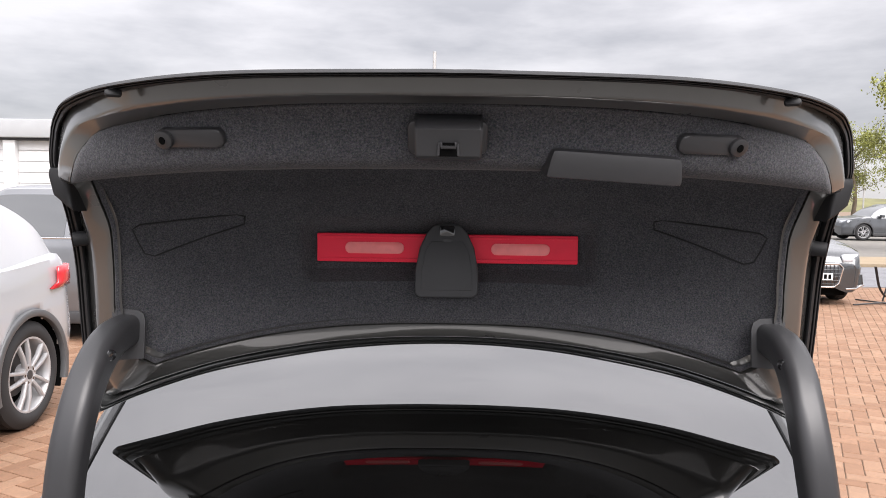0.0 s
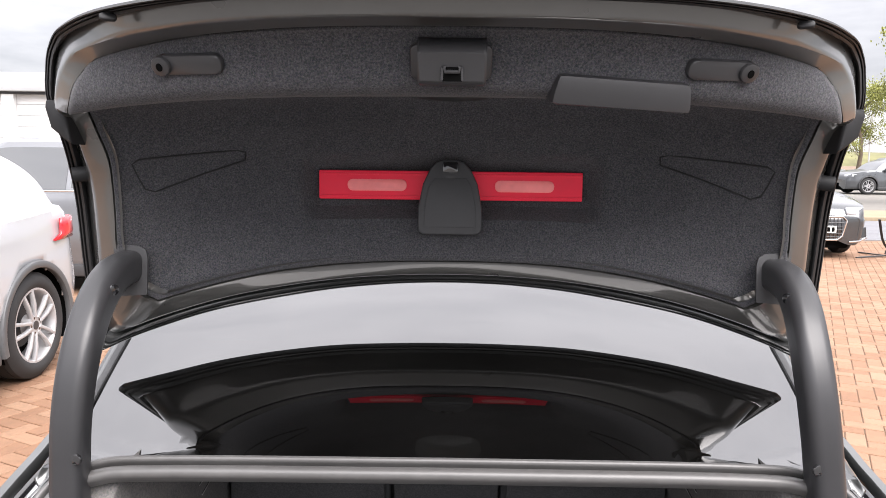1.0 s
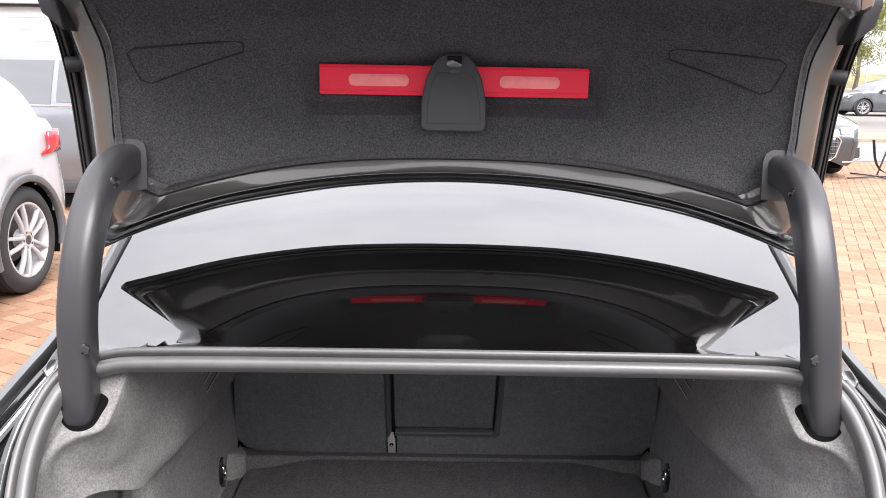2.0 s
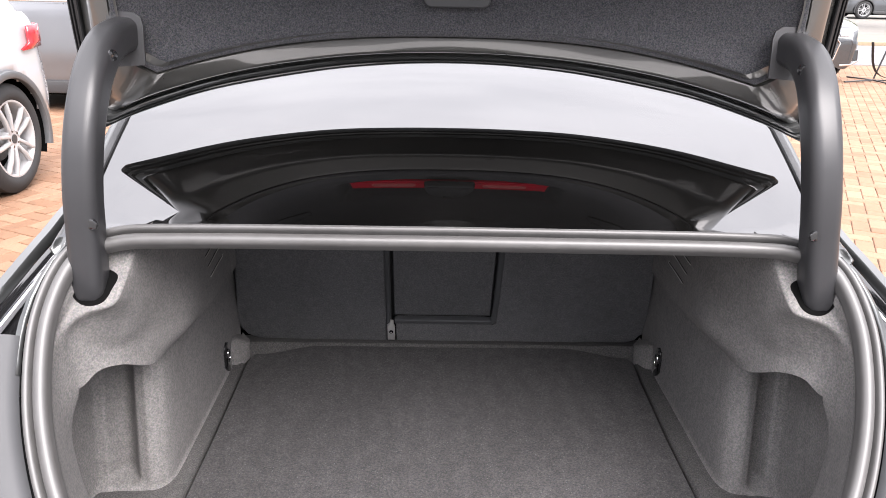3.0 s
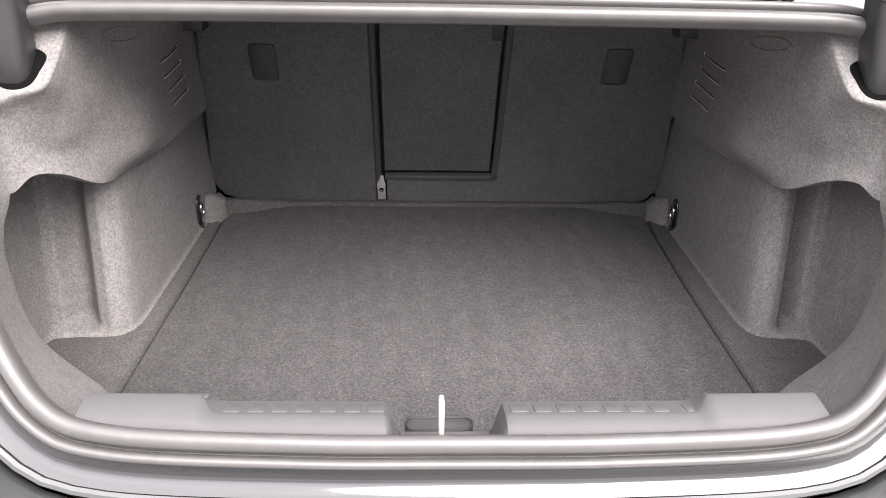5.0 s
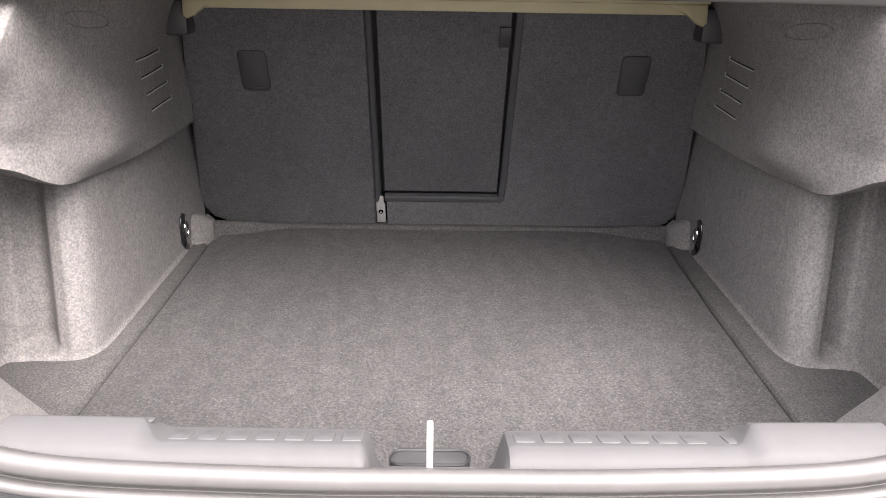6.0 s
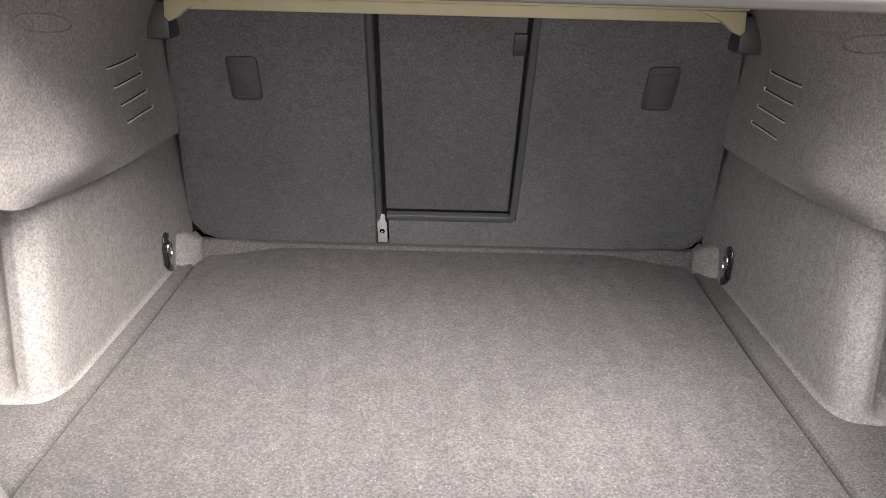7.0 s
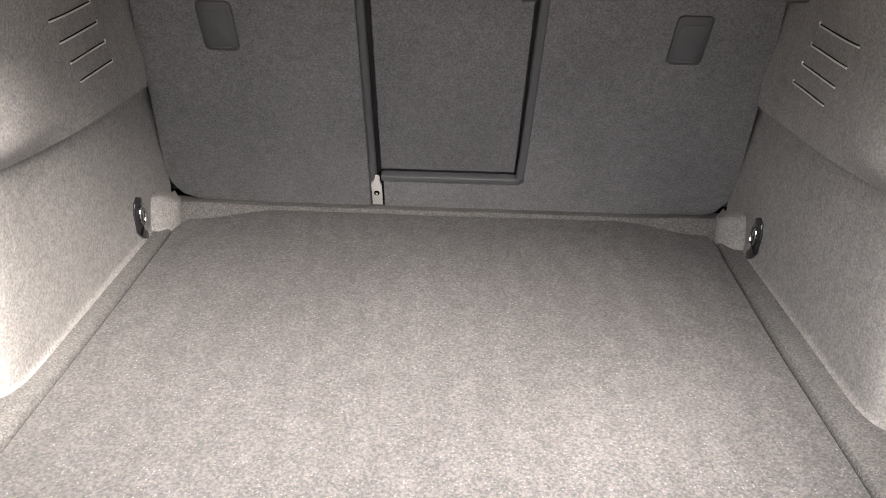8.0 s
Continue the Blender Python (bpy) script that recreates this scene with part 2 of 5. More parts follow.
WHITEPAINT = mat("white_car_paint", (0.36, 0.365, 0.38), 0.2, vary=0.02, scale=4, coat=1.0)
SILVERPAINT = mat("silver_car_paint", (0.15, 0.155, 0.165), 0.3, metal=0.5, vary=0.04, scale=4, coat=1.0)
MIDPAINT = mat("mid_grey_car_paint", (0.085, 0.09, 0.098), 0.3, metal=0.4, vary=0.04, scale=4, coat=0.6)
BLACKPAINT = mat("black_car_paint", (0.03, 0.032, 0.036), 0.15, vary=0.05, scale=4, coat=1.0)
TYRE = mat("tyre_rubber", (0.022, 0.022, 0.023), 0.8, vary=0.2, scale=40, bump=0.3, bscale=200)
ALLOY = mat("alloy_rim", (0.42, 0.42, 0.43), 0.32, metal=0.25, vary=0.06)
TAILRED = mat("tail_lamp_red", (0.55, 0.02, 0.03), 0.12, vary=0.1, coat=1.0)
LAMPGLASS = mat("headlamp_cover", (0.5, 0.52, 0.55), 0.08, vary=0.2, coat=1.0)
FRONTPAINT = mat("dark_grey_car_paint", (0.05, 0.053, 0.057), 0.25, metal=0.5, vary=0.04, scale=4, coat=1.0)
WHITEPLATE = mat("white_plate", (0.78, 0.78, 0.76), 0.4, vary=0.04)
CLADDING = mat("grey_wall_cladding", (0.34, 0.35, 0.36), 0.6, vary=0.05, scale=3)
WHITEWALL = mat("white_render", (0.6, 0.6, 0.6), 0.7, vary=0.05, scale=3)


# ---- mesh helpers ----
def spl(pts, n):
    """n points along a smooth curve through pts (any number of columns), evenly spread over the spans."""
    p = np.array(pts, float)
    k = len(p)
    q = np.vstack([2 * p[0] - p[1], p, 2 * p[-1] - p[-2]])
    seg = np.concatenate([[0], np.cumsum(np.linalg.norm(np.diff(p[:, :3], axis=0), axis=1))])
    out = []
    for s in np.linspace(0, seg[-1], n):
        i = min(int(np.searchsorted(seg, s, side="right")) - 1, k - 2)
        u = (s - seg[i]) / max(seg[i + 1] - seg[i], 1e-9)
        a, b, c, d = q[i], q[i + 1], q[i + 2], q[i + 3]
        out.append(0.5 * (2 * b + (c - a) * u + (2 * a - 5 * b + 4 * c - d) * u * u + (3 * b - a - 3 * c + d) * u ** 3))
    return np.array(out)


def smooth(x):
    x = min(1.0, max(0.0, x))
    return x * x * (3 - 2 * x)


def grid(rows, closed=False, bm=None):
    """A sheet lofted through rows of points; closed joins each row's ends."""
    bm = bm or bmesh.new()
    vs = [[bm.verts.new(p) for p in r] for r in rows]
    for a, b in zip(vs, vs[1:]):
        m = len(a)
        for j in range(m if closed else m - 1):
            k = (j + 1) % m
            bm.faces.new((a[j], a[k], b[k], b[j]))
    return bm


def caps(bm, rows):
    """Close both ends of the last lofted tube."""
    bm.verts.ensure_lookup_table()
    m = len(rows[0])
    vs = list(bm.verts)[-m * len(rows):]
    bm.faces.new(vs[:m][::-1])
    bm.faces.new(vs[-m:])
    return bm


def sweep(path, section, up=(0, 0, 1), closed=False, bm=None, ends=True):
    """section (2D points) carried along path (3D points); section x goes sideways, y along up."""
    p = [Vector(v) for v in path]
    rows, k = [], len(p)
    for i, v in enumerate(p):
        a = p[(i - 1) % k] if closed or i else p[i]
        b = p[(i + 1) % k] if closed or i < k - 1 else p[i]
        t = (b - a).normalized()
        u = up[i] if isinstance(up, list) else Vector(up)
        s = t.cross(u).normalized()
        w = s.cross(t).normalized()
        rows.append([v + s * x + w * y for x, y in section])
    if closed:
        rows.append(rows[0])
    bm = grid(rows, True, bm)
    if ends and not closed:
        caps(bm, rows)
    return bm


def ring(rx, ry, n=16):
    return [(rx * math.cos(2 * math.pi * i / n), ry * math.sin(2 * math.pi * i / n)) for i in range(n)]


def rrect(w, h, r, n=4):
    """Outline of a rounded rectangle round the origin."""
    out = []
    for cx, cy, a in ((w / 2 - r, h / 2 - r, 0), (-w / 2 + r, h / 2 - r, 90), (-w / 2 + r, -h / 2 + r, 180), (w / 2 - r, -h / 2 + r, 270)):
        for i in range(n + 1):
            t = radians(a + 90 * i / n)
            out.append((cx + r * math.cos(t), cy + r * math.sin(t)))
    return out


def plate(outline, thick, m, chamfer=0.0, bm=None):
    """A slab of an outline in its local xy, thick along z, put at pose m, with a chamfered top edge."""
    bm = bm or bmesh.new()
    cx, cy = sum(p[0] for p in outline) / len(outline), sum(p[1] for p in outline) / len(outline)

    def inset(p, d):
        v = Vector((cx - p[0], cy - p[1]))
        return (p[0] + v.x / max(v.length, 1e-6) * d, p[1] + v.y / max(v.length, 1e-6) * d)
    lev = [(0, 0.0), (thick - chamfer, 0.0)] + ([(thick - chamfer * 0.3, chamfer * 0.35), (thick, chamfer)] if chamfer else [])
    rows = [[m @ Vector((*inset(p, d), z)) for p in outline] for z, d in lev]
    grid(rows, True, bm)
    return caps(bm, rows)


def box(x0, x1, y0, y1, z0, z1, b=0.0, bm=None, m=None):
    """A box with chamfered edges."""
    bm2 = bmesh.new()
    bmesh.ops.create_cube(bm2, size=1)
    for v in bm2.verts:
        v.co = Vector((x0 + (v.co.x + 0.5) * (x1 - x0), y0 + (v.co.y + 0.5) * (y1 - y0), z0 + (v.co.z + 0.5) * (z1 - z0)))
    if b:
        bmesh.ops.bevel(bm2, geom=bm2.edges[:], offset=b, segments=2, affect="EDGES", profile=0.6)
    if m is not None:
        bmesh.ops.transform(bm2, matrix=m, verts=bm2.verts)
    if bm is None:
        return bm2
    me = bpy.data.meshes.new("tmp")
    bm2.to_mesh(me)
    bm.from_mesh(me)
    bpy.data.meshes.remove(me)
    bm2.free()
    return bm


def flip(bm):
    """The mirror image across the car's long axis."""
    bm = bm.copy()
    for v in bm.verts:
        v.co.x = -v.co.x
    bmesh.ops.reverse_faces(bm, faces=bm.faces)
    return bm


def thing(name, label, category, at=(0, 0, 0), group="", kind="", rz=0.0):
    ob = new(name)
    ob.matrix_world = pose(*at, 0, 0, rz)
    return tagged(ob, label, category, group, kind)


def part(name, bm, material, parent=None, label="", flat=False, thick=0.0, recalc=True):
    """Links a bmesh as ONE mesh object under a thing or a part."""
    if recalc:
        bmesh.ops.recalc_face_normals(bm, faces=bm.faces)
    me = bpy.data.meshes.new(name)
    for f in bm.faces:
        f.smooth = not flat
    bm.to_mesh(me)
    bm.free()
    me.materials.append(material)
    if not flat:
        me.set_sharp_from_angle(angle=radians(38))
    ob = new(name, me)
    if parent is not None:
        if parent.parent is not None and parent.parent.parent is not None:
            parent = parent.parent            # thing > part > sub-part, no deeper
        ob.parent = parent
    if thick:
        s = ob.modifiers.new("thickness", "SOLIDIFY")
        s.thickness, s.offset = thick, 0
    if label:
        tagged(ob, label)
    return ob


# ---- the saloon car with its boot open ----
car = thing("saloon_car", "dark grey metallic saloon car with its boot lid open", "car")
LOOP = [(0, 1.358, 1.077), (0.40, 1.358, 1.075), (0.505, 1.352, 1.069), (0.555, 1.328, 1.047), (0.575, 1.27, 0.985), (0.567, 1.205, 0.905),
        (0.54, 1.145, 0.83), (0.50, 1.095, 0.765), (0.44, 1.048, 0.706), (0.36, 1.027, 0.686), (0.16, 1.0188, 0.6805), (0, 1.018, 0.680)]


def both(half):
    """A closed loop from its right half, which runs from the top middle to the bottom middle."""
    h = [tuple(p) for p in half]
    return h + [(-x, y, z) for x, y, z in h[-2:0:-1]]


seal_half = spl(LOOP, 60)
fine_half = spl(LOOP, 150)
OUT = Vector((0, -0.75, 0.66))
bead = [(-0.017, -0.008), (-0.0178, 0.001), (-0.0165, 0.006), (-0.0125, 0.0085), (-0.0085, 0.0065), (-0.0062, 0.001), (-0.0046, -0.003), (-0.003, 0.001), (-0.001, 0.009),
        (0.004, 0.0138), (0.010, 0.0148), (0.0155, 0.011), (0.0175, 0.003), (0.016, -0.008), (-0.004, -0.012)]
bead = [(x, y) for x, y, _ in spl([(x, y, 0) for x, y in bead[-3:] + bead + bead[:3]], 84)[10:-10]]
part("boot_seal", sweep(both(fine_half), bead, OUT, True), RUBBER, car, "grey rubber boot seal with two beads")

# --- side walls of the boot
EDGE = spl([(1.27, 0.885, 0), (1.31, 0.862, 0), (1.36, 0.845, 0), (1.41, 0.829, 0), (1.454, 0.810, 0), (1.49, 0.802, 0), (1.55, 0.797, 0), (1.65, 0.793, 0), (1.80, 0.788, 0), (1.965, 0.784, 0)], 90)


def cover_start(z):
    """Where the cover meets the collar: y and x at the height z."""
    zz = [0.78, 0.86, 0.91, 0.963, 0.998, 1.025, 1.07]
    return np.interp(z, zz, [1.285, 1.285, 1.300, 1.340, 1.387, 1.413, 1.436]), np.interp(z, zz, [0.568, 0.559, 0.543, 0.516, 0.491, 0.480, 0.474])


def cover_x(y, z):
    sy, lx = cover_start(z)
    fx = np.interp(z, [0.78, 0.95, 1.0, 1.07], [0.494, 0.492, 0.482, 0.45])
    t = smooth((y - sy) / 0.40)
    amp = 0.026 + 0.008 * (1 - smooth((z - 0.86) / 0.1))
    bulge = amp * math.sin(math.pi * min(1, max(0, (y - sy - 0.05) / 0.40))) * smooth((z - 0.785) / 0.05)
    return lx * (1 - t) + fx * t - bulge


def edge_z(y):
    return float(np.interp(y, EDGE[:, 0], EDGE[:, 1]))


def wall_x(y, z):
    return 0.519 + 0.006 * smooth((y - 1.9) / 0.15)


def glide(pts, sub):
    """A smooth curve through pts with the same number of steps in every span."""
    q = np.array(pts, float)
    q = np.vstack([2 * q[0] - q[1], q, 2 * q[-1] - q[-2]])
    out = []
    for k in range(len(q) - 3):
        a, b, c, d = q[k:k + 4]
        for u in np.linspace(0, 1, sub + 1)[:-1]:
            out.append(0.5 * (2 * b + (c - a) * u + (2 * a - 5 * b + 4 * c - d) * u * u + (3 * b - a - 3 * c + d) * u ** 3))
    return np.array(out + [q[-2]])


def wall_plan(z, far):
    """Plan of the side wall at the height z: along the boot, round the upright column, across the sunk panel that faces the mouth, past a slim rib and out."""
    lean, deep = 0.15 * (z - 0.53), smooth((z - 0.531) / 0.022)
    w = far - 0.562
    pts = [(wall_x(y, z), y) for y in (2.07, 1.98, 1.90, 1.80, 1.70, 1.62, 1.57)]
    pts += [(x, y + lean + d * deep) for x, y, d in ((0.5195, 1.540, 0), (0.521, 1.516, 0), (0.5265, 1.495, 0), (0.537, 1.4815, 0), (0.549, 1.476, 0), (0.559, 1.475, 0.003),
            (0.562 + 0.12 * w, 1.473, 0.009), (0.562 + 0.24 * w, 1.472, 0.021), (0.562 + 0.37 * w, 1.472, 0.036), (0.562 + 0.51 * w, 1.472, 0.046), (0.562 + 0.65 * w, 1.471, 0.048), (0.562 + 0.78 * w, 1.470, 0.041), (0.562 + 0.89 * w, 1.469, 0.030),
            (far, 1.468, 0.020), (far + 0.010, 1.466, 0.015), (far + 0.016, 1.458, 0.010))]
    pts += [(far + 0.020, 1.43), (far + 0.022, 1.36), (far + 0.024, 1.26), (far + 0.024, 1.16)]
    c = glide(pts, 6)
    t = np.gradient(c, axis=0)
    t /= np.linalg.norm(t, axis=1)[:, None]
    foot = 0.007 * max(0.0, 1 - (z - 0.526) / 0.016) ** 2       # rounded foot where the wall runs out on the floor strip
    return c + np.stack([t[:, 1], -t[:, 0]], 1) * foot


def wall_mesh(far):
    levels = np.concatenate([np.linspace(0.524, 0.560, 12), np.linspace(0.566, 0.76, 22), np.linspace(0.765, 0.86, 26)])
    plans = [wall_plan(z, far) for z in levels]
    bm, net = bmesh.new(), []
    for k in range(len(plans[0])):
        col = []
        for z, c in zip(levels, plans):
            x, y = c[k]
            e = edge_z(y)
            if y > 1.535:
                z = min(z, e + 0.008)
                b = smooth((z - e + 0.022) / 0.022) * smooth((y - 1.535) / 0.05)
                x = x * (1 - b) + max(x, cover_x(y, e) + 0.006) * b
            col.append((x, y, z))
        net.append(col)
    grid(net, False, bm)
    bmesh.ops.remove_doubles(bm, verts=bm.verts, dist=1e-6)
    bmesh.ops.recalc_face_normals(bm, faces=bm.faces)
    if sum(f.normal.x * f.calc_area() for f in bm.faces) > 0:     # the carpeted face looks into the boot
        bmesh.ops.reverse_faces(bm, faces=bm.faces)
    return bm


wall_l = part("side_wall", flip(wall_mesh(0.632)), WALLFELT, car, "grey carpeted side wall with a moulded niche", recalc=False)
wall_r = part("side_wall", wall_mesh(0.606), WALLFELT, car, "grey carpeted side wall with a moulded niche", recalc=False)

# --- boot liner: one moulding of the collar round the opening and the upper side cover
# collar stations from the top corner to the sill: at the seal, on its face, on its crest, behind the crest
COLLAR = [[(0.470, 1.378, 1.074), (0.476, 1.385, 1.070), (0.478, 1.400, 1.067), (0.478, 1.420, 1.067)],
          [(0.536, 1.350, 1.050), (0.522, 1.358, 1.038), (0.488, 1.362, 1.037), (0.481, 1.370, 1.034)],
          [(0.549, 1.325, 1.026), (0.532, 1.338, 1.012), (0.495, 1.336, 1.005), (0.488, 1.346, 1.000)],
          [(0.557, 1.292, 0.997), (0.546, 1.318, 0.990), (0.504, 1.315, 0.984), (0.499, 1.328, 0.976)],
          [(0.560, 1.275, 0.980), (0.556, 1.298, 0.977), (0.536, 1.304, 0.973), (0.534, 1.320, 0.957)],
          [(0.5605, 1.258, 0.962), (0.564, 1.277, 0.961), (0.554, 1.292, 0.959), (0.554, 1.312, 0.942)],
          [(0.557, 1.232, 0.930), (0.566, 1.253, 0.936), (0.563, 1.277, 0.936), (0.562, 1.300, 0.908)],
          [(0.553, 1.212, 0.900), (0.563, 1.234, 0.904), (0.566, 1.264, 0.892), (0.560, 1.302, 0.852)],
          [(0.540, 1.180, 0.862), (0.552, 1.203, 0.866), (0.563, 1.241, 0.856), (0.569, 1.286, 0.810)],
          [(0.515, 1.135, 0.800), (0.528, 1.159, 0.803), (0.549, 1.208, 0.790), (0.575, 1.286, 0.750)],
          [(0.480, 1.094, 0.750), (0.496, 1.119, 0.747), (0.522, 1.172, 0.717), (0.547, 1.270, 0.656)],
          [(0.432, 1.057, 0.706), (0.446, 1.082, 0.694), (0.460, 1.140, 0.640), (0.474, 1.280, 0.553)],
          [(0.380, 1.042, 0.695), (0.390, 1.062, 0.676), (0.402, 1.110, 0.610), (0.420, 1.200, 0.530)]]
VALLEY = [[(0.477, 1.440, 1.067), (0.476, 1.460, 1.067)], [(0.479, 1.395, 1.030), (0.478, 1.425, 1.029)], [(0.486, 1.375, 0.991), (0.484, 1.405, 0.989)],
          [(0.496, 1.360, 0.960), (0.491, 1.395, 0.950)], [(0.522, 1.352, 0.926), (0.507, 1.390, 0.908)], [(0.542, 1.342, 0.905), (0.523, 1.384, 0.880)],
          [(0.548, 1.328, 0.887), (0.527, 1.372, 0.868)], [(0.540, 1.330, 0.866), (0.523, 1.374, 0.852)]]
NET = []
for k, g in enumerate((1.0, 0.86, 0.70, 0.54, 0.38, 0.24, 0.11, 0.0)):
    far = []
    for y in (1.50 if k == 0 else 1.45, 1.56, 1.70, 1.84, 1.965):
        z = edge_z(y) + (1.067 - edge_z(y)) * g
        far.append(((0.47, 0.477, 0.481, 0.485, 0.493, 0.501, 0.505, 0.507)[k] if y == 1.45 else cover_x(y, z), y, z))
    NET.append(COLLAR[k] + VALLEY[k] + far)
SUB = 8
low_cols = [glide([r[c] for r in COLLAR], SUB) for c in range(4)]
up_cols = low_cols + [glide([r[c] for r in NET], SUB) for c in range(4, 11)]
turn = 7 * SUB
upper = [glide([c[i] for c in up_cols], SUB) for i in range(turn + 1)]
bm = bmesh.new()
vs = [[bm.verts.new(p) for p in r] for r in upper]
lower = [vs[turn][:3 * SUB + 1]]
for i in range(turn + 1, len(low_cols[0])):
    c3 = Vector(low_cols[3][i])
    r = glide([c[i] for c in low_cols] + [c3 + Vector((0.012, 0.018, -0.01))], SUB)[:3 * SUB + 1]
    lower.append([bm.verts.new(p) for p in r])
for rows in (vs, lower):
    for a, b in zip(rows, rows[1:]):
        for j in range(min(len(a), len(b)) - 1):
            bm.faces.new((a[j], a[j + 1], b[j + 1], b[j]))
# the moulding's thickness: its free edge turns back behind the niche and above the wall
edge = [r[-1] for r in lower[:0:-1]] + vs[turn][3 * SUB:]
turned = [smooth((n - len(lower) + 14) / 22) for n in range(len(edge))]
back = [[bm.verts.new(v.co + Vector((0.004, 0.004 - 0.003 * s, -0.002))) for s, v in zip(turned, edge)],
        [bm.verts.new(v.co + Vector((0.07, 0.020 * (1 - s), 0.012 * s))) for s, v in zip(turned, edge)]]
for a, b in ((edge, back[0]), (back[0], back[1])):
    for j in range(len(a) - 1):
        bm.faces.new((a[j], a[j + 1], b[j + 1], b[j]))
ends = [r[-1] for r in vs]
e2 = [bm.verts.new((v.co.x + 0.005, v.co.y + 0.005, v.co.z)) for v in ends]
e3 = [bm.verts.new((0.56, v.co.y + 0.006, v.co.z)) for v in ends]
for a, b in ((ends, e2), (e2, e3)):
    for j in range(len(a) - 1):
        bm.faces.new((a[j], a[j + 1], b[j + 1], b[j]))
bmesh.ops.recalc_face_normals(bm, faces=bm.faces)
cover_bm = bm
cover_l = part("side_moulding", flip(cover_bm), CARPET, car, "grey carpeted moulding round the boot's mouth and upper side", recalc=False)
cover_r = part("side_moulding", cover_bm, CARPET, car, "grey carpeted moulding round the boot's mouth and upper side", recalc=False)

UPPER = np.concatenate(upper)


def liner_x(y, z):
    """The moulding's surface at (y, z)."""
    d = (UPPER[:, 1] - y) ** 2 + (UPPER[:, 2] - z) ** 2
    k = np.argsort(d)[:10]
    a = np.stack([np.ones(10), UPPER[k, 1] - y, UPPER[k, 2] - z], 1)
    return float(np.linalg.lstsq(a, UPPER[k, 0], rcond=None)[0][0])


def on_moulding(p, lift):
    """The point of the moulding's face above or below p, raised by lift."""
    side_axis = Vector((0, 0.66, 0.75))
    n = np.array(OUT.normalized())
    e = np.array(side_axis.normalized())
    d = (UPPER[:, 0] - p.x) ** 2 + (UPPER @ e - e @ np.array(p)) ** 2 + 0.02 * (UPPER @ n - n @ np.array(p)) ** 2
    k = np.argsort(d)[:4]
    h = float(np.sum((UPPER[k] @ n) / (d[k] + 1e-7)) / np.sum(1 / (d[k] + 1e-7)))
    return Vector(p) + OUT.normalized() * (h - float(n @ np.array(p)) + lift)


# vent slots in the covers
for side, cov in ((-1, cover_l), (1, cover_r)):
    for k in range(4):
        y0, y1, z0 = 1.673 + 0.022 * k, 1.8085 + 0.0153 * k, 0.942 - 0.0297 * k
        line = [Vector((side * (liner_x(y, z0) - 0.0006), y, z0)) for y in np.linspace(y0, y1, 8)]
        part("vent_slot", sweep(line, rrect(0.0010, 0.0013, 0.0004, 2)), DARK, cov)
        # pale line below each slot imitates the light caught by its lower edge
        rim = [Vector((side * (liner_x(v.y, z0 - 0.0020) - 0.0006), v.y, z0 - 0.0020)) for v in line]
        rim.append(Vector((side * (liner_x(y1 + 0.001, z0 + 0.003) - 0.0006), y1 + 0.001, z0 + 0.003)))
        part("vent_lit_edge", sweep(rim, ring(0.0014, 0.0014, 8)), LITVENTEDGE, cov)

# --- bare inner panels behind the carpet
for side in (-1, 1):
    part("inner_panel", box(min(side * 0.664, side * 0.670), max(side * 0.664, side * 0.670), 1.14, 2.12, 0.46, 0.885), DARK, car)

# dished recess at the top of each cover
for side, cov in ((-1, cover_l), (1, cover_r)):
    arc = []
    for a in np.linspace(0, 2 * math.pi, 25)[:-1]:
        y, z = 1.513 + 0.052 * math.cos(a), 1.014 + 0.010 * math.sin(a) - 0.007 * math.cos(a)
        arc.append((side * (liner_x(y, z) - 0.0006), y, z))
    part("cover_recess", sweep(arc, ring(0.0014, 0.0014, 6), (side, 0, 0.05), True), CARPET, cov)

# --- floor of the boot
base_bm = grid([[(x, y, 0.500) for x in np.linspace(-0.66, 0.66, 20)] for y in np.linspace(1.06, 2.09, 16)])
part("floor_pan", base_bm, DARK, car, thick=0.004)
FLOOR_EDGE = {1: [(0.464, 1.13), (0.466, 1.34), (0.468, 1.65), (0.4765, 1.90), (0.481, 1.965)], -1: [(0.476, 1.13), (0.483, 1.34), (0.482, 1.65), (0.485, 1.90), (0.487, 1.965)]}
for side in (-1, 1):
    strip = []
    for y in np.linspace(1.13, 2.06, 40):
        x = float(np.interp(y, [p[1] for p in FLOOR_EDGE[side]], [p[0] for p in FLOOR_EDGE[side]])) + 0.005
        strip.append([(side * a, y, z) for a, z in ((x + 0.003, 0.502), (x + 0.003, 0.515), (x + 0.005, 0.523), (x + 0.008, 0.5265), (x + 0.018, 0.5285), (0.521, 0.5315), (0.60, 0.532), (0.67, 0.532))])
    part("floor_surround", grid(strip), SHADEDEDGEFELT, car, "grey carpeted edge strip beside the boot floor")


def ridge_y(x):
    return 2.056 - 0.050 * smooth((abs(x) - 0.32) / 0.15)


def floor_outline():
    pts = [(-x, y) for x, y in FLOOR_EDGE[-1]] + [(x, ridge_y(x) - 0.003) for x in np.linspace(-0.475, 0.475, 48)]
    return pts + FLOOR_EDGE[1][::-1]


board = thing("boot_floor_board", "dark grey carpeted boot floor board lying flat", "boot floor")
fb = plate(floor_outline(), 0.017, pose(0, 0, 0.5125), 0.004)
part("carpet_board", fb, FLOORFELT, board)

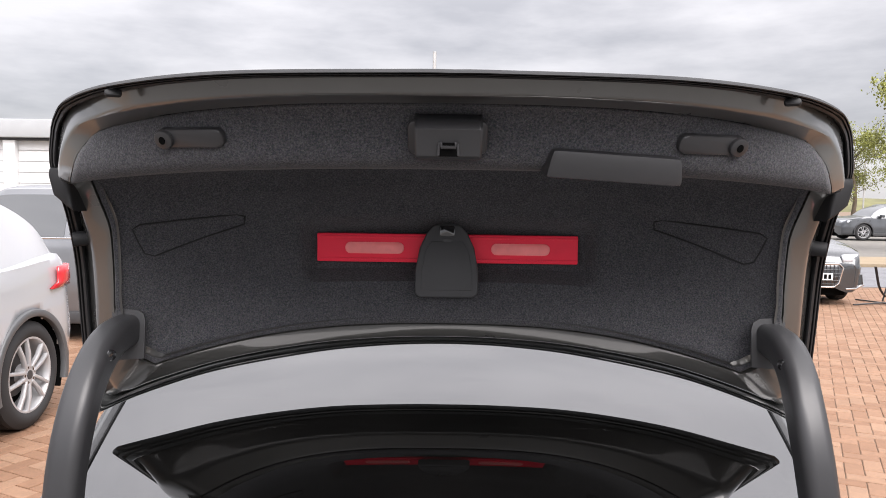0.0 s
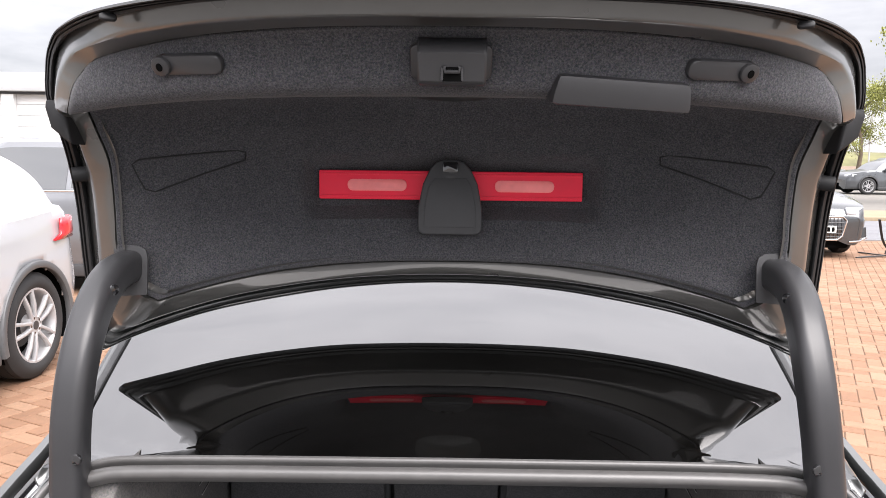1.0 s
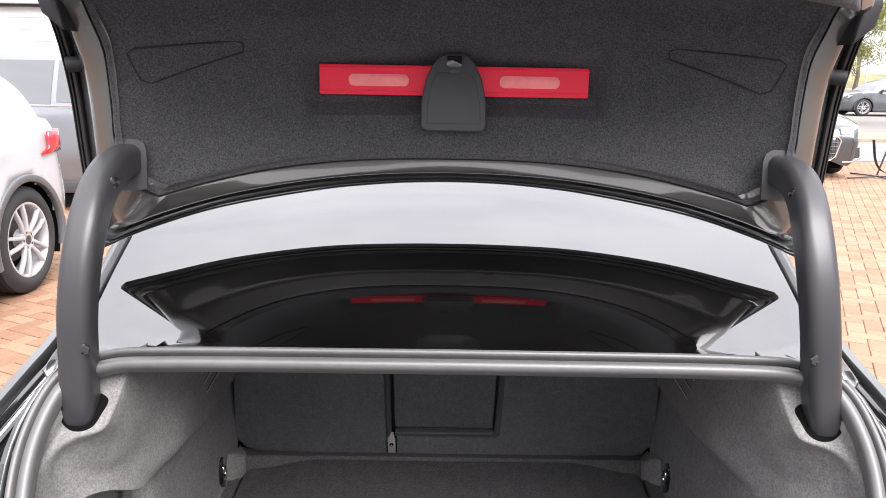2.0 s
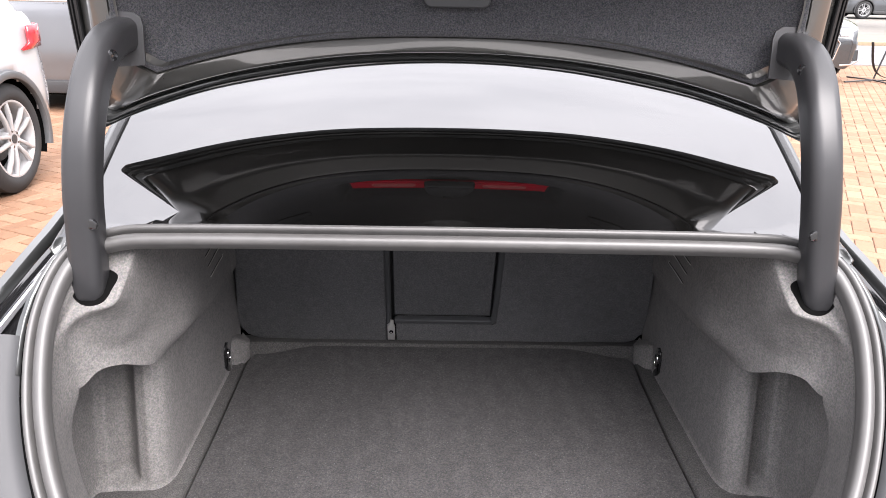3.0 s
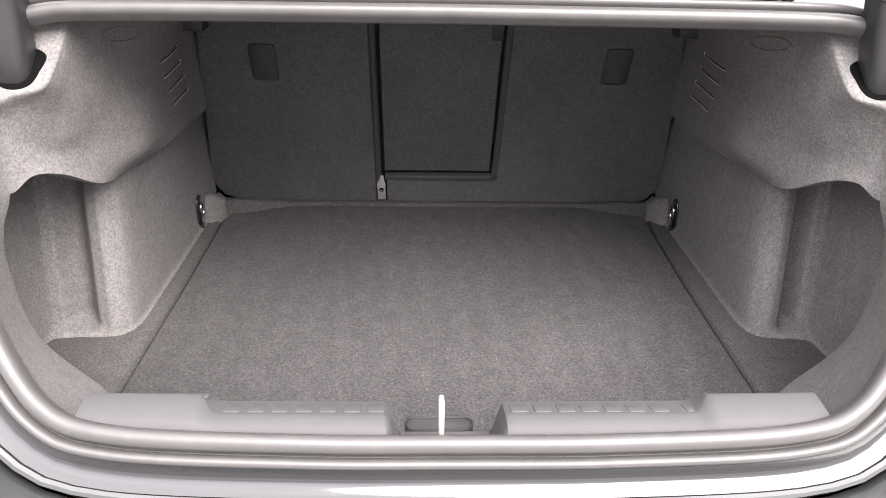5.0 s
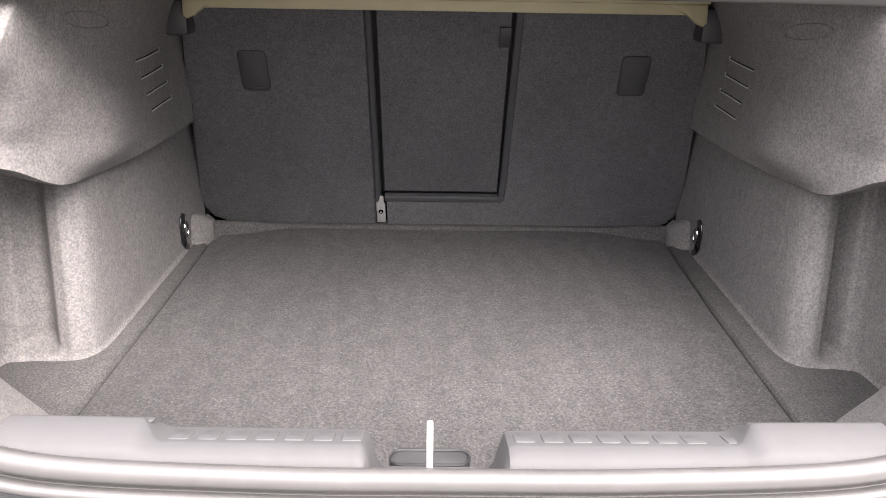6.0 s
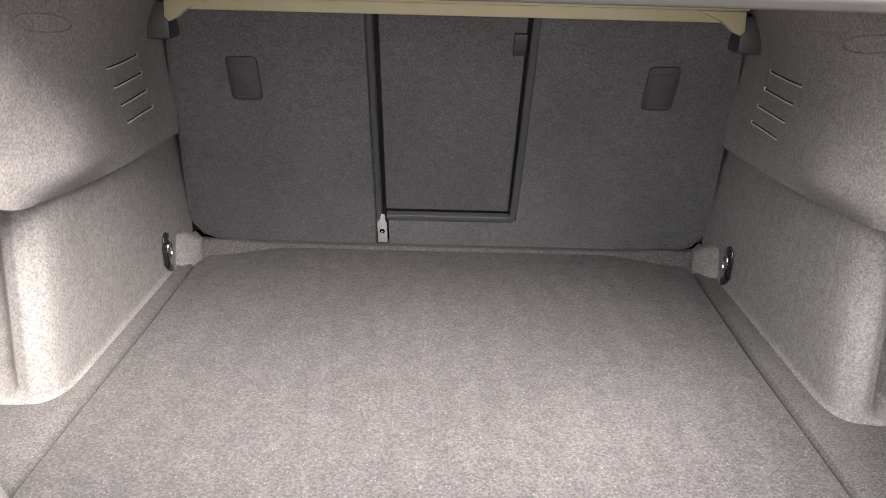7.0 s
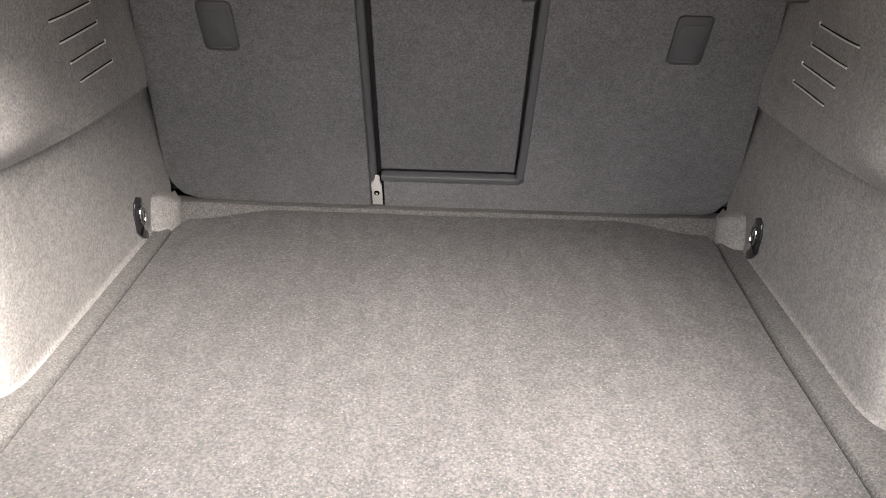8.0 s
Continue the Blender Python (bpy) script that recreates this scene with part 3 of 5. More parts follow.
# ridge in front of the seat back, flaring into a lump in each corner
rows = []
for x in np.linspace(-0.535, 0.535, 120):
    c = smooth((abs(x) - 0.33) / 0.13)
    y0, h = ridge_y(x), 0.5355 + 0.019 * c
    rows.append([(x, y0 - 0.001, 0.50), (x, y0, 0.5280), (x, y0 + 0.002 + 0.007 * c, h - 0.003 - 0.004 * c), (x, y0 + 0.004 + 0.011 * c, h - 0.0006), (x, y0 + 0.008 + 0.013 * c, h),
                 (x, y0 + 0.016 + 0.017 * c, h - 0.004 - 0.002 * c), (x, y0 + 0.030 + 0.03 * c, 0.530 + 0.008 * c), (x, y0 + 0.09 + 0.03 * c, 0.520)])
# the darkened edge carpet also tones down the ridge's lit flared ends
part("rear_ridge", grid(rows), SHADEDEDGEFELT, car, "grey carpeted ridge along the seat backs")
for side in (-1, 1):
    foot = [(0.524, 1.935, 0.530, 1.965, 0.584), (0.507, 1.945, 0.514, 1.972, 0.583), (0.501, 1.954, 0.509, 1.980, 0.581), (0.494, 1.975, 0.499, 1.990, 0.573), (0.4880, 1.997, 0.4900, 1.999, 0.563), (0.4875, 2.004, 0.4895, 2.006, 0.561), (0.489, 2.02, 0.492, 2.028, 0.556)]
    rows = []
    for x0, y0, x1, y1, h in foot:
        r = [(x0 + (x1 - x0) * f, y0 + (y1 - y0) * f, 0.518 + (h - 0.518) * f) for f in (0, 0.25, 0.5, 0.75, 0.95)]
        r += [(x1 + 0.002, y1 + 0.003, h + 0.001), (x1 + 0.010, y1 + 0.014, h + 0.001), (x1 + 0.03, y1 + 0.05, h - 0.004)]
        rows.append([(side * x, y, z) for x, y, z in r])
    part("corner_lump", grid(rows), CARPET, car, "pale carpeted corner block")


# --- seat backs
def seat_y(z):
    return 2.085 - 0.416 * (z - 0.54)


TILT = math.degrees(math.atan(0.416))
SEAT = pose(0, seat_y(0.54), 0.54, 90 + TILT, 0, 0)      # local x across, y up the seat back, z towards the boot's mouth


def seat_panel(outline, thick, z=0.0, chamfer=0.008):
    return plate(outline, thick, SEAT @ pose(0, 0, z), chamfer)


SHOULDER = [(0.455, -0.026), (0.510, 0.000), (0.526, 0.030), (0.529, 0.06), (0.520, 0.14), (0.506, 0.258), (0.497, 0.35), (0.480, 0.46), (0.45, 0.56)]
left = [(-0.1445, -0.036), (-0.1445, 0.56)] + [(-x, y) for x, y in SHOULDER[::-1]]
seat_l = part("seat_back", seat_panel(left[::-1], 0.03, -0.03), SEATFELT, car, "dark felt-covered rear seat back, narrow part")
right = [(-0.121, -0.036)] + SHOULDER + [(0.140, 0.56), (0.138, 0.061), (0.130, 0.054), (-0.121, 0.054)]
seat_r = part("seat_back", seat_panel(right, 0.03, -0.03, 0.0), SEATFELT, car, "dark felt-covered rear seat back, wide part with a load hatch")
part("seat_frame", box(-0.55, 0.55, -0.02, 0.6, -0.07, -0.035, 0, m=SEAT), PLASTIC, car)
hatch = part("load_hatch", seat_panel([(-0.126, 0.074), (0.1215, 0.074), (0.1215, 0.57), (-0.126, 0.57)], 0.022, -0.034, 0.004), SEATFELT, seat_r, "dark felt-covered load-through hatch")
fr = sweep([SEAT @ Vector(p) for p in ((-0.1245, 0.063, -0.006), (0.118, 0.063, -0.006), (0.126, 0.065, -0.006), (0.1305, 0.071, -0.006), (0.1325, 0.12, -0.006), (0.1345, 0.56, -0.006))],
           rrect(0.014, 0.016, 0.003), SEAT.to_3x3() @ Vector((0, 0, 1)))
part("hatch_frame", fr, GREYPLASTIC, seat_r, "black plastic frame round the load hatch")
fr = sweep([SEAT @ Vector(p) for p in ((-0.1395, 0.56, -0.003), (-0.1395, 0.055, -0.003), (-0.142, 0.03, -0.004))], rrect(0.013, 0.014, 0.005), SEAT.to_3x3() @ Vector((0, 0, 1)))
part("seat_edge_trim", fr, GREYPLASTIC, seat_l, "black plastic edge strip")
part("hatch_catch", seat_panel([(0.100, 0.43), (0.122, 0.43), (0.122, 0.47), (0.100, 0.47)], 0.008, -0.014, 0.002), PLASTIC, hatch, "small black hatch catch")
for side, st in ((-1, seat_l), (1, seat_r)):
    m = SEAT @ pose(side * 0.360, 0.378, 0.0)
    h = part("release_handle", plate(rrect(0.054, 0.086, 0.009), 0.004, m, 0.002), PLASTIC, st, "recessed dark release handle")
    part("handle_recess", plate(rrect(0.040, 0.066, 0.006), 0.0012, m @ pose(0, -0.004, 0.0035), 0.0005), GREYPLASTIC, h, "smooth grey plastic finger plate")
    part("handle_lip", plate(rrect(0.032, 0.0025, 0.001), 0.003, m @ pose(0, -0.035, 0.003), 0.001), SILLPLASTIC, h)
latch = part("seat_latch", plate([(-0.0095, 0.0), (0.0095, 0.0), (0.0095, 0.050), (0.007, 0.056), (0.006, 0.072), (-0.001, 0.074), (-0.004, 0.062), (-0.0095, 0.055)], 0.006, SEAT @ pose(-0.134, 0.0, 0.003), 0.001), STEEL, seat_r, "zinc-plated seat latch plate")
part("latch_screw", plate(ring(0.0052, 0.0052, 14), 0.003, SEAT @ pose(-0.134, 0.033, 0.009), 0.001), DARK, latch, "dark screw head")
part("screw_socket", plate(ring(0.0024, 0.0024, 10), 0.0034, SEAT @ pose(-0.134, 0.033, 0.009)), STEEL, latch)
part("seat_gap", box(-0.130, -0.120, 0.0, 0.06, -0.02, -0.004, m=SEAT), DARK, seat_r)

# --- lashing rings in the side walls
for side, w in ((-1, wall_l), (1, wall_r)):
    m = pose(side * (wall_x(1.906, 0.575) + 0.0005), 1.906, 0.575, 90, 0, -90 * side)
    esc = part("lashing_eye_plate", plate([(-0.013 * side, -0.040), (0.004 * side, -0.030), (0.015 * side, -0.016), (0.016 * side, 0.012), (0.011 * side, 0.026), (0.0, 0.031), (-0.010 * side, 0.026), (-0.014 * side, 0.012)], 0.004, m @ Matrix.Diagonal((1.3, 1.22, 1, 1)), 0.001), GLOSSBLACK, w, "black lashing eye plate")
    pts = [m @ Vector((0.0095 * math.cos(a), 0.004 + 0.016 * math.sin(a), 0.007)) for a in np.linspace(0, 2 * math.pi, 17)[:-1]]
    part("lashing_ring", sweep(pts, ring(0.0018, 0.0018, 8), (side, 0.01, 0.02), True), CHROME, esc, "chromed lashing ring")

def glass_z(x, y):
    s = min(y, 2.0) - 1.40
    z = 1.080 + 0.54 * s - 0.30 * s * s + 0.18 * max(0.0, y - 2.0)
    return z - 0.034 * (abs(x) / 0.6) ** 2.2 * (1.9 - 0.9 * min(1.0, max(0.0, s) / 0.3))


# --- parcel shelf above the boot, with its cream-primed underside
rows = []
for u in np.linspace(-1, 1, 30):
    low = 1.40
    while glass_z(0.56 * u, low) < 1.078:
        low += 0.004
    rows.append([(0.56 * u, low + (2.12 - low) * f, 1.067) for f in (0, 0.3, 0.6, 1)])
part("parcel_shelf", grid(rows), CARPET, car, "grey carpeted parcel shelf", thick=0.006)
part("bar_underside", box(-0.462, 0.462, 1.366, 1.400, 1.067, 1.074, 0.002), SHELFFELT, car)
beam = part("shelf_crossmember", box(-0.455, 0.455, 1.838, 1.868, 1.026, 1.068, 0.006), CREAM, car, "cream-primed cross member under the parcel shelf")
part("lower_flange", box(-0.445, 0.445, 1.859, 1.872, 1.007, 1.030, 0.003), CREAM, beam)
for side in (-1, 1):
    o = [(side * x, z) for x, z in ((0.375, 1.026), (0.452, 1.026), (0.454, 0.996), (0.448, 0.989), (0.436, 0.994), (0.412, 1.012))]
    part("shelf_bracket", plate(o if side > 0 else o[::-1], 0.016, pose(0, 1.862, 0, 90, 0, 0), 0.003), CREAM, beam)
    part("cover_end_block", box(min(side * 0.452, side * 0.545), max(side * 0.452, side * 0.545), 1.862, 1.968, 0.958, 1.02, 0.012), PLASTIC, car, "black plastic end block")

# --- sill trim
def sill_y(ax, k):
    """Front lip, pale front face, ribbed band that falls towards the boot, rear edge; the band is slim on the raised ends."""
    up = smooth((ax - 0.262) / 0.022)
    return [1.036, 1.041, 1.048, 1.064 + 0.024 * up, 1.069 + 0.024 * up, 1.102 + 0.004 * up, 1.112, 1.116][k]


def sill_z(x, k):
    ax = abs(x)
    top = 0.6915 + 0.008 * smooth((ax - 0.262) / 0.022)
    notch = smooth((0.067 - abs(x + 0.012)) / 0.015)
    prof = [-0.014, -0.004, 0.0, 0.0, -0.002, -0.013, -0.018, -0.17][k]
    z = top + prof
    low = [0.675, 0.671, 0.665, 0.650, 0.645, 0.638, 0.626, 0.52][k]
    return z * (1 - notch) + min(z, low) * notch


xs = np.concatenate([np.linspace(-0.405, -0.1, 50), np.linspace(-0.099, 0.099, 44), np.linspace(0.1, 0.405, 50)])
sill = part("sill_trim", grid([[(x * (1 + 0.18 * (sill_y(abs(x), k) - 1.04)), sill_y(abs(x), k) + 0.004 * (x / 0.4) ** 2, sill_z(x, k)) for x in xs] for k in range(8)]), SILLPLASTIC, car, "grey plastic loading sill trim with ribs")
for side in (-1, 1):
    for k in range(12):
        ax = (0.089 if side < 0 else 0.069) + 0.0262 * k + (0.012 if k > 6 else 0.0)
        up = smooth((ax - 0.262) / 0.022)
        part("rib", plate(rrect(0.019, 0.025 - 0.013 * up, 0.003, 2), 0.0018, pose(side * ax * 1.009, 1.0855 + 0.013 * up, 0.6833 + 0.0078 * up, -18.5, 0, 0), 0.0008), SILLPLASTIC, sill)
striker = part("boot_striker", sweep([(-0.018, 1.05, 0.68), (-0.018, 1.05, 0.702), (-0.018, 1.053, 0.709), (-0.018, 1.060, 0.712), (-0.018, 1.070, 0.709), (-0.018, 1.074, 0.702), (-0.018, 1.074, 0.67)], rrect(0.009, 0.006, 0.002, 3), (1, 0, 0)), STEEL, car, "steel boot striker loop")
dish = part("striker_plate", plate(rrect(0.082, 0.026, 0.012, 6), 0.012, pose(-0.018, 1.128, 0.616, 0, 0, 0), 0.003), PLASTIC, striker, "black plastic dish behind the striker")
part("dish_rim", sweep([(-0.018 + x, 1.128 + y, 0.629) for x, y in rrect(0.080, 0.024, 0.011, 6)], ring(0.0016, 0.0016, 6), (0, 0, 1), True), SATIN, dish)


# --- rear window, pillars and roof
rows = []
for f in np.linspace(0, 1, 44):
    r = []
    for u in np.linspace(-1, 1, 44):
        y = 1.390 + 0.95 * f
        hw = 0.600 - 0.10 * smooth((y - 1.75) / 0.6)
        r.append((hw * u, y, max(1.0585, glass_z(hw * u, y))))
    rows.append(r)
g = part("rear_window", grid(rows), GLASS, car, "dark tinted rear window reflecting the sky", recalc=False)
deck = []
for x in np.linspace(-0.50, 0.50, 40):
    sz = float(np.interp(abs(x), [0, 0.40, 0.505], [1.073, 1.071, 1.066]))
    deck.append([(x, 1.362, sz - 0.008), (x, 1.366, sz + 0.002), (x, 1.374, sz + 0.003), (x, 1.396, sz - 0.004), (x, 1.400, sz - 0.012)])
part("window_base_strip", grid(deck), HIGHLIGHTSTRIP, car, "strip between the boot seal and the rear window, lightened to imitate its sky highlight")
for side in (-1, 1):
    edge = [(side * (0.603 - 0.10 * smooth((y - 1.75) / 0.6)), y, glass_z(0.603 - 0.10 * smooth((y - 1.75) / 0.6), y) + 0.003) for y in np.linspace(1.40, 2.34, 24)]
    part("window_seal", sweep(edge, rrect(0.012, 0.007, 0.002, 2)), PLASTIC, car, "black window edge strip")
    rows = []
    for (x, y, z), s in zip(edge, np.linspace(0, 1, 24)):
        xo = 0.614 + 0.090 * min(1, s * 2.4) + 0.01 * s
        zo = 1.040 - 0.008 * min(1, s * 2.4) + 0.012 * s
        rows.append([(side * (abs(x) + 0.006 + (xo - abs(x)) * f), y, z - 0.002 + (zo - z) * (f ** 1.6)) for f in np.linspace(0, 1, 8)])
    part("rear_pillar", grid(rows), PAINT, car, "dark grey painted rear pillar", thick=0.004)
rows = []
for y, z in ((2.33, glass_z(0, 2.33)), (2.36, 1.365), (2.6, 1.40), (3.0, 1.43), (3.5, 1.43), (3.9, 1.39), (4.3, 1.20)):
    rows.append([(0.62 * u, y, z - 0.06 * abs(u) ** 3) for u in np.linspace(-1, 1, 20)])
part("roof", grid(rows), PAINT, car, thick=0.02)
part("cabin_floor", box(-0.7, 0.7, 2.15, 4.4, 0.35, 0.45), DARK, car)
part("cabin_front", box(-0.68, 0.68, 4.28, 4.34, 0.4, 0.95), DARK, car)

# --- body: quarter panels, gutters, tail lamps, rear panel, bumper
for side in (-1, 1):
    rows = []
    for y, z, s in ((1.06, 0.895, -0.03), (1.14, 0.918, -0.015), (1.25, 0.946, 0.0), (1.40, 0.976, 0.0), (1.55, 1.004, 0.003), (1.77, 1.032, 0.010), (2.40, 1.050, 0.012), (3.4, 1.04, 0.012), (4.3, 1.01, 0.012), (4.8, 0.96, 0.0), (5.2, 0.89, -0.04), (5.45, 0.82, -0.10), (5.6, 0.75, -0.18)):
        c = spl([(0.691 + s, z - 0.012, 0), (0.698 + s, z - 0.004, 0), (0.708 + s, z, 0), (0.718 + s, z - 0.005, 0), (0.742 + s, z - 0.035, 0), (0.80 + s, z - 0.10, 0),
                 (0.865 + s, z - 0.17, 0), (0.90 + s, z - 0.25, 0), (0.905 + s, 0.58, 0), (0.90 + s, 0.42, 0), (0.86 + s, 0.24, 0)], 60)
        rows.append([(side * x, y, zz) for x, zz, _ in c])
    cols = [glide([r[k] for r in rows], 12) for k in range(60)]
    bm = grid([[c[k] for c in cols] for k in range(len(cols[0]))])
    gone = [f for f in bm.faces if any(math.hypot(f.calc_center_median().y - a, f.calc_center_median().z - 0.33) < 0.375 for a in (2.05, 4.78))]
    bmesh.ops.delete(bm, geom=gone, context="FACES")
    part("body_side", bm, PAINT, car, "dark grey painted body side", thick=0.003)
    part("shoulder_strip", sweep([(side * (0.680 + s), y, z - 0.030) for y, z, s in ((1.25, 0.946, 0.0), (1.40, 0.976, 0.0), (1.55, 1.004, 0.003), (1.77, 1.032, 0.010), (2.0, 1.04, 0.012))], rrect(0.010, 0.012, 0.003, 2)), CHROME, car, "bright strip along the shoulder")
    # flange and rain gutter between the seal and the wing
    flange, gut = [], []
    for i in range(17, 30):
        p = Vector(seal_half[i])
        t = (Vector(seal_half[i + 1]) - Vector(seal_half[i - 1])).normalized()
        a = p - t.cross(OUT).normalized() * 0.022 - OUT * 0.002
        y = max(p.y, 1.06)
        yb = p.y - 0.005 + 0.42 * smooth((26 - i) / 9)
        b = Vector((0.692, yb, float(np.interp(yb, [1.06, 1.14, 1.25, 1.40, 1.55, 1.77], [0.883, 0.906, 0.934, 0.964, 0.992, 1.020]))))
        pts = [a.lerp(b, f) + OUT * d for f, d in ((0, 0), (0.04, 0.003), (0.12, 0.002), (0.17, -0.02), (0.40, -0.05), (0.70, -0.06), (0.86, -0.05), (0.95, -0.025), (1.0, 0))]
        pts = [(side * v.x, v.y, v.z) for v in pts]
        if i >= 22:
            flange.append(pts[:4])
        gut.append(pts[3:])
    part("opening_flange", grid(flange), PAINT, car, "painted flange outside the boot seal", thick=0.002)
    part("rain_gutter", grid(gut), GLOSSBLACK, car, "black rain gutter beside the boot seal", thick=0.002)
    part("tail_lamp", box(min(side * 0.66, side * 0.86), max(side * 0.66, side * 0.86), 1.03, 1.12, 0.70, 0.84, 0.012), TAILRED, car, "red tail lamp")


def around(i, d, e):
    """A point outside the seal: d outwards in the seal's plane, e out of it."""
    p = Vector(seal_half[i])
    t = (Vector(seal_half[min(i + 1, 59)]) - Vector(seal_half[i - 1])).normalized()
    return p - t.cross(OUT).normalized() * d + OUT * e


def skirt(i0, i1, steps):
    """A strip round the lower seal from its right half and its mirror image."""
    r = [[around(i, d, e) for d, e in steps] for i in range(i0, i1)]
    if i1 == 60:
        r += [[Vector((-v.x, v.y, v.z)) for v in q] for q in r[-2::-1]]
    return grid(r)


part("rear_panel", skirt(30, 60, [(0.018, -0.004), (0.026, -0.010), (0.036, -0.012), (0.047, -0.008), (0.049, -0.020)]), GLOSSBLACK, car, "glossy dark panel below the boot seal")
part("panel_lip", skirt(30, 60, [(0.047, -0.012), (0.048, -0.004), (0.052, -0.002), (0.056, -0.003), (0.058, -0.012), (0.060, -0.022)]), PAINT, car, "painted lip above the bumper")
part("rear_bumper", skirt(30, 60, [(0.062, -0.022), (0.0625, -0.008), (0.066, -0.002), (0.08, 0.012), (0.105, 0.036), (0.14, 0.062), (0.19, 0.075), (0.25, 0.06), (0.33, -0.02), (0.42, -0.12)]), PAINT, car, "dark grey painted rear bumper")
for side in (1, -1):
    bm = skirt(27, 37, [(0.024, -0.004), (0.028, 0.004), (0.036, 0.010), (0.060, 0.016), (0.095, 0.014), (0.11, -0.01)])
    part("lamp_housing", bm if side > 0 else flip(bm), GREYPLASTIC, car, "grey plastic inner lamp housing")
# bonnet, front wings, windscreen, side windows and the rest of the car ahead of the boot
rows = []
for y, w, z in ((4.33, 0.70, 0.985), (4.6, 0.72, 0.965), (5.0, 0.72, 0.925), (5.4, 0.68, 0.86), (5.62, 0.60, 0.77), (5.70, 0.52, 0.68)):
    rows.append([(w * u, y - 0.10 * u * u, z - 0.035 * abs(u) ** 3) for u in np.linspace(-1, 1, 16)])
part("bonnet", grid(rows), PAINT, car, "dark grey bonnet", thick=0.01)
rows = []
for y, w, z in ((3.55, 0.56, 1.425), (3.8, 0.60, 1.32), (4.05, 0.64, 1.18), (4.36, 0.68, 0.99)):
    rows.append([(w * u, y - 0.14 * u * u, z - 0.05 * u * u) for u in np.linspace(-1, 1, 14)])
part("windscreen", grid(rows), CARGLASS, car, "tinted windscreen", thick=0.006)
for side in (-1, 1):
    rows = []
    for y, zt, xt in ((2.05, 1.10, 0.68), (2.3, 1.25, 0.60), (2.6, 1.33, 0.59), (3.1, 1.37, 0.585), (3.5, 1.35, 0.59), (3.9, 1.20, 0.63), (4.25, 1.02, 0.70)):
        rows.append([(side * (0.72 + (xt - 0.72) * f), y, 1.035 + (max(zt, 1.04) - 1.035) * f) for f in np.linspace(0, 1, 6)])
    part("side_window", grid(rows), CARGLASS, car, "tinted side window", thick=0.005)
    part("side_pillar", sweep([(side * 0.70, 3.02, 1.03), (side * 0.61, 3.02, 1.36)], rrect(0.02, 0.09, 0.006), (0, 1, 0)), GLOSSBLACK, car)
    part("roof_rail", sweep(spl([(side * 0.56, 2.36, 1.32), (side * 0.585, 2.7, 1.355), (side * 0.585, 3.2, 1.375), (side * 0.585, 3.55, 1.36), (side * 0.64, 3.95, 1.19), (side * 0.70, 4.32, 1.0)], 20), rrect(0.05, 0.035, 0.01), (0, 0, 1)), PAINT, car)
    part("headlamp", box(min(side * 0.46, side * 0.72), max(side * 0.46, side * 0.72), 5.45, 5.66, 0.62, 0.70, 0.02), LAMPGLASS, car, "clear headlamp")
    part("door_mirror", box(min(side * 0.88, side * 1.06), max(side * 0.88, side * 1.06), 3.95, 4.05, 0.98, 1.11, 0.03), PAINT, car)
    for y in (3.02, 4.05):
        part("door_handle", box(min(side * 0.905, side * 0.925), max(side * 0.905, side * 0.925), y - 0.75, y - 0.53, 0.83, 0.855, 0.008), PAINT, car)
part("front_bumper", box(-0.66, 0.66, 5.35, 5.72, 0.22, 0.64, 0.08), PAINT, car, "dark grey front bumper")
part("grille", box(-0.42, 0.42, 5.68, 5.735, 0.32, 0.60, 0.03), GLOSSBLACK, car, "black front grille")
part("underbody", box(-0.66, 0.66, 1.15, 5.45, 0.20, 0.44, 0.03), DARK, car)

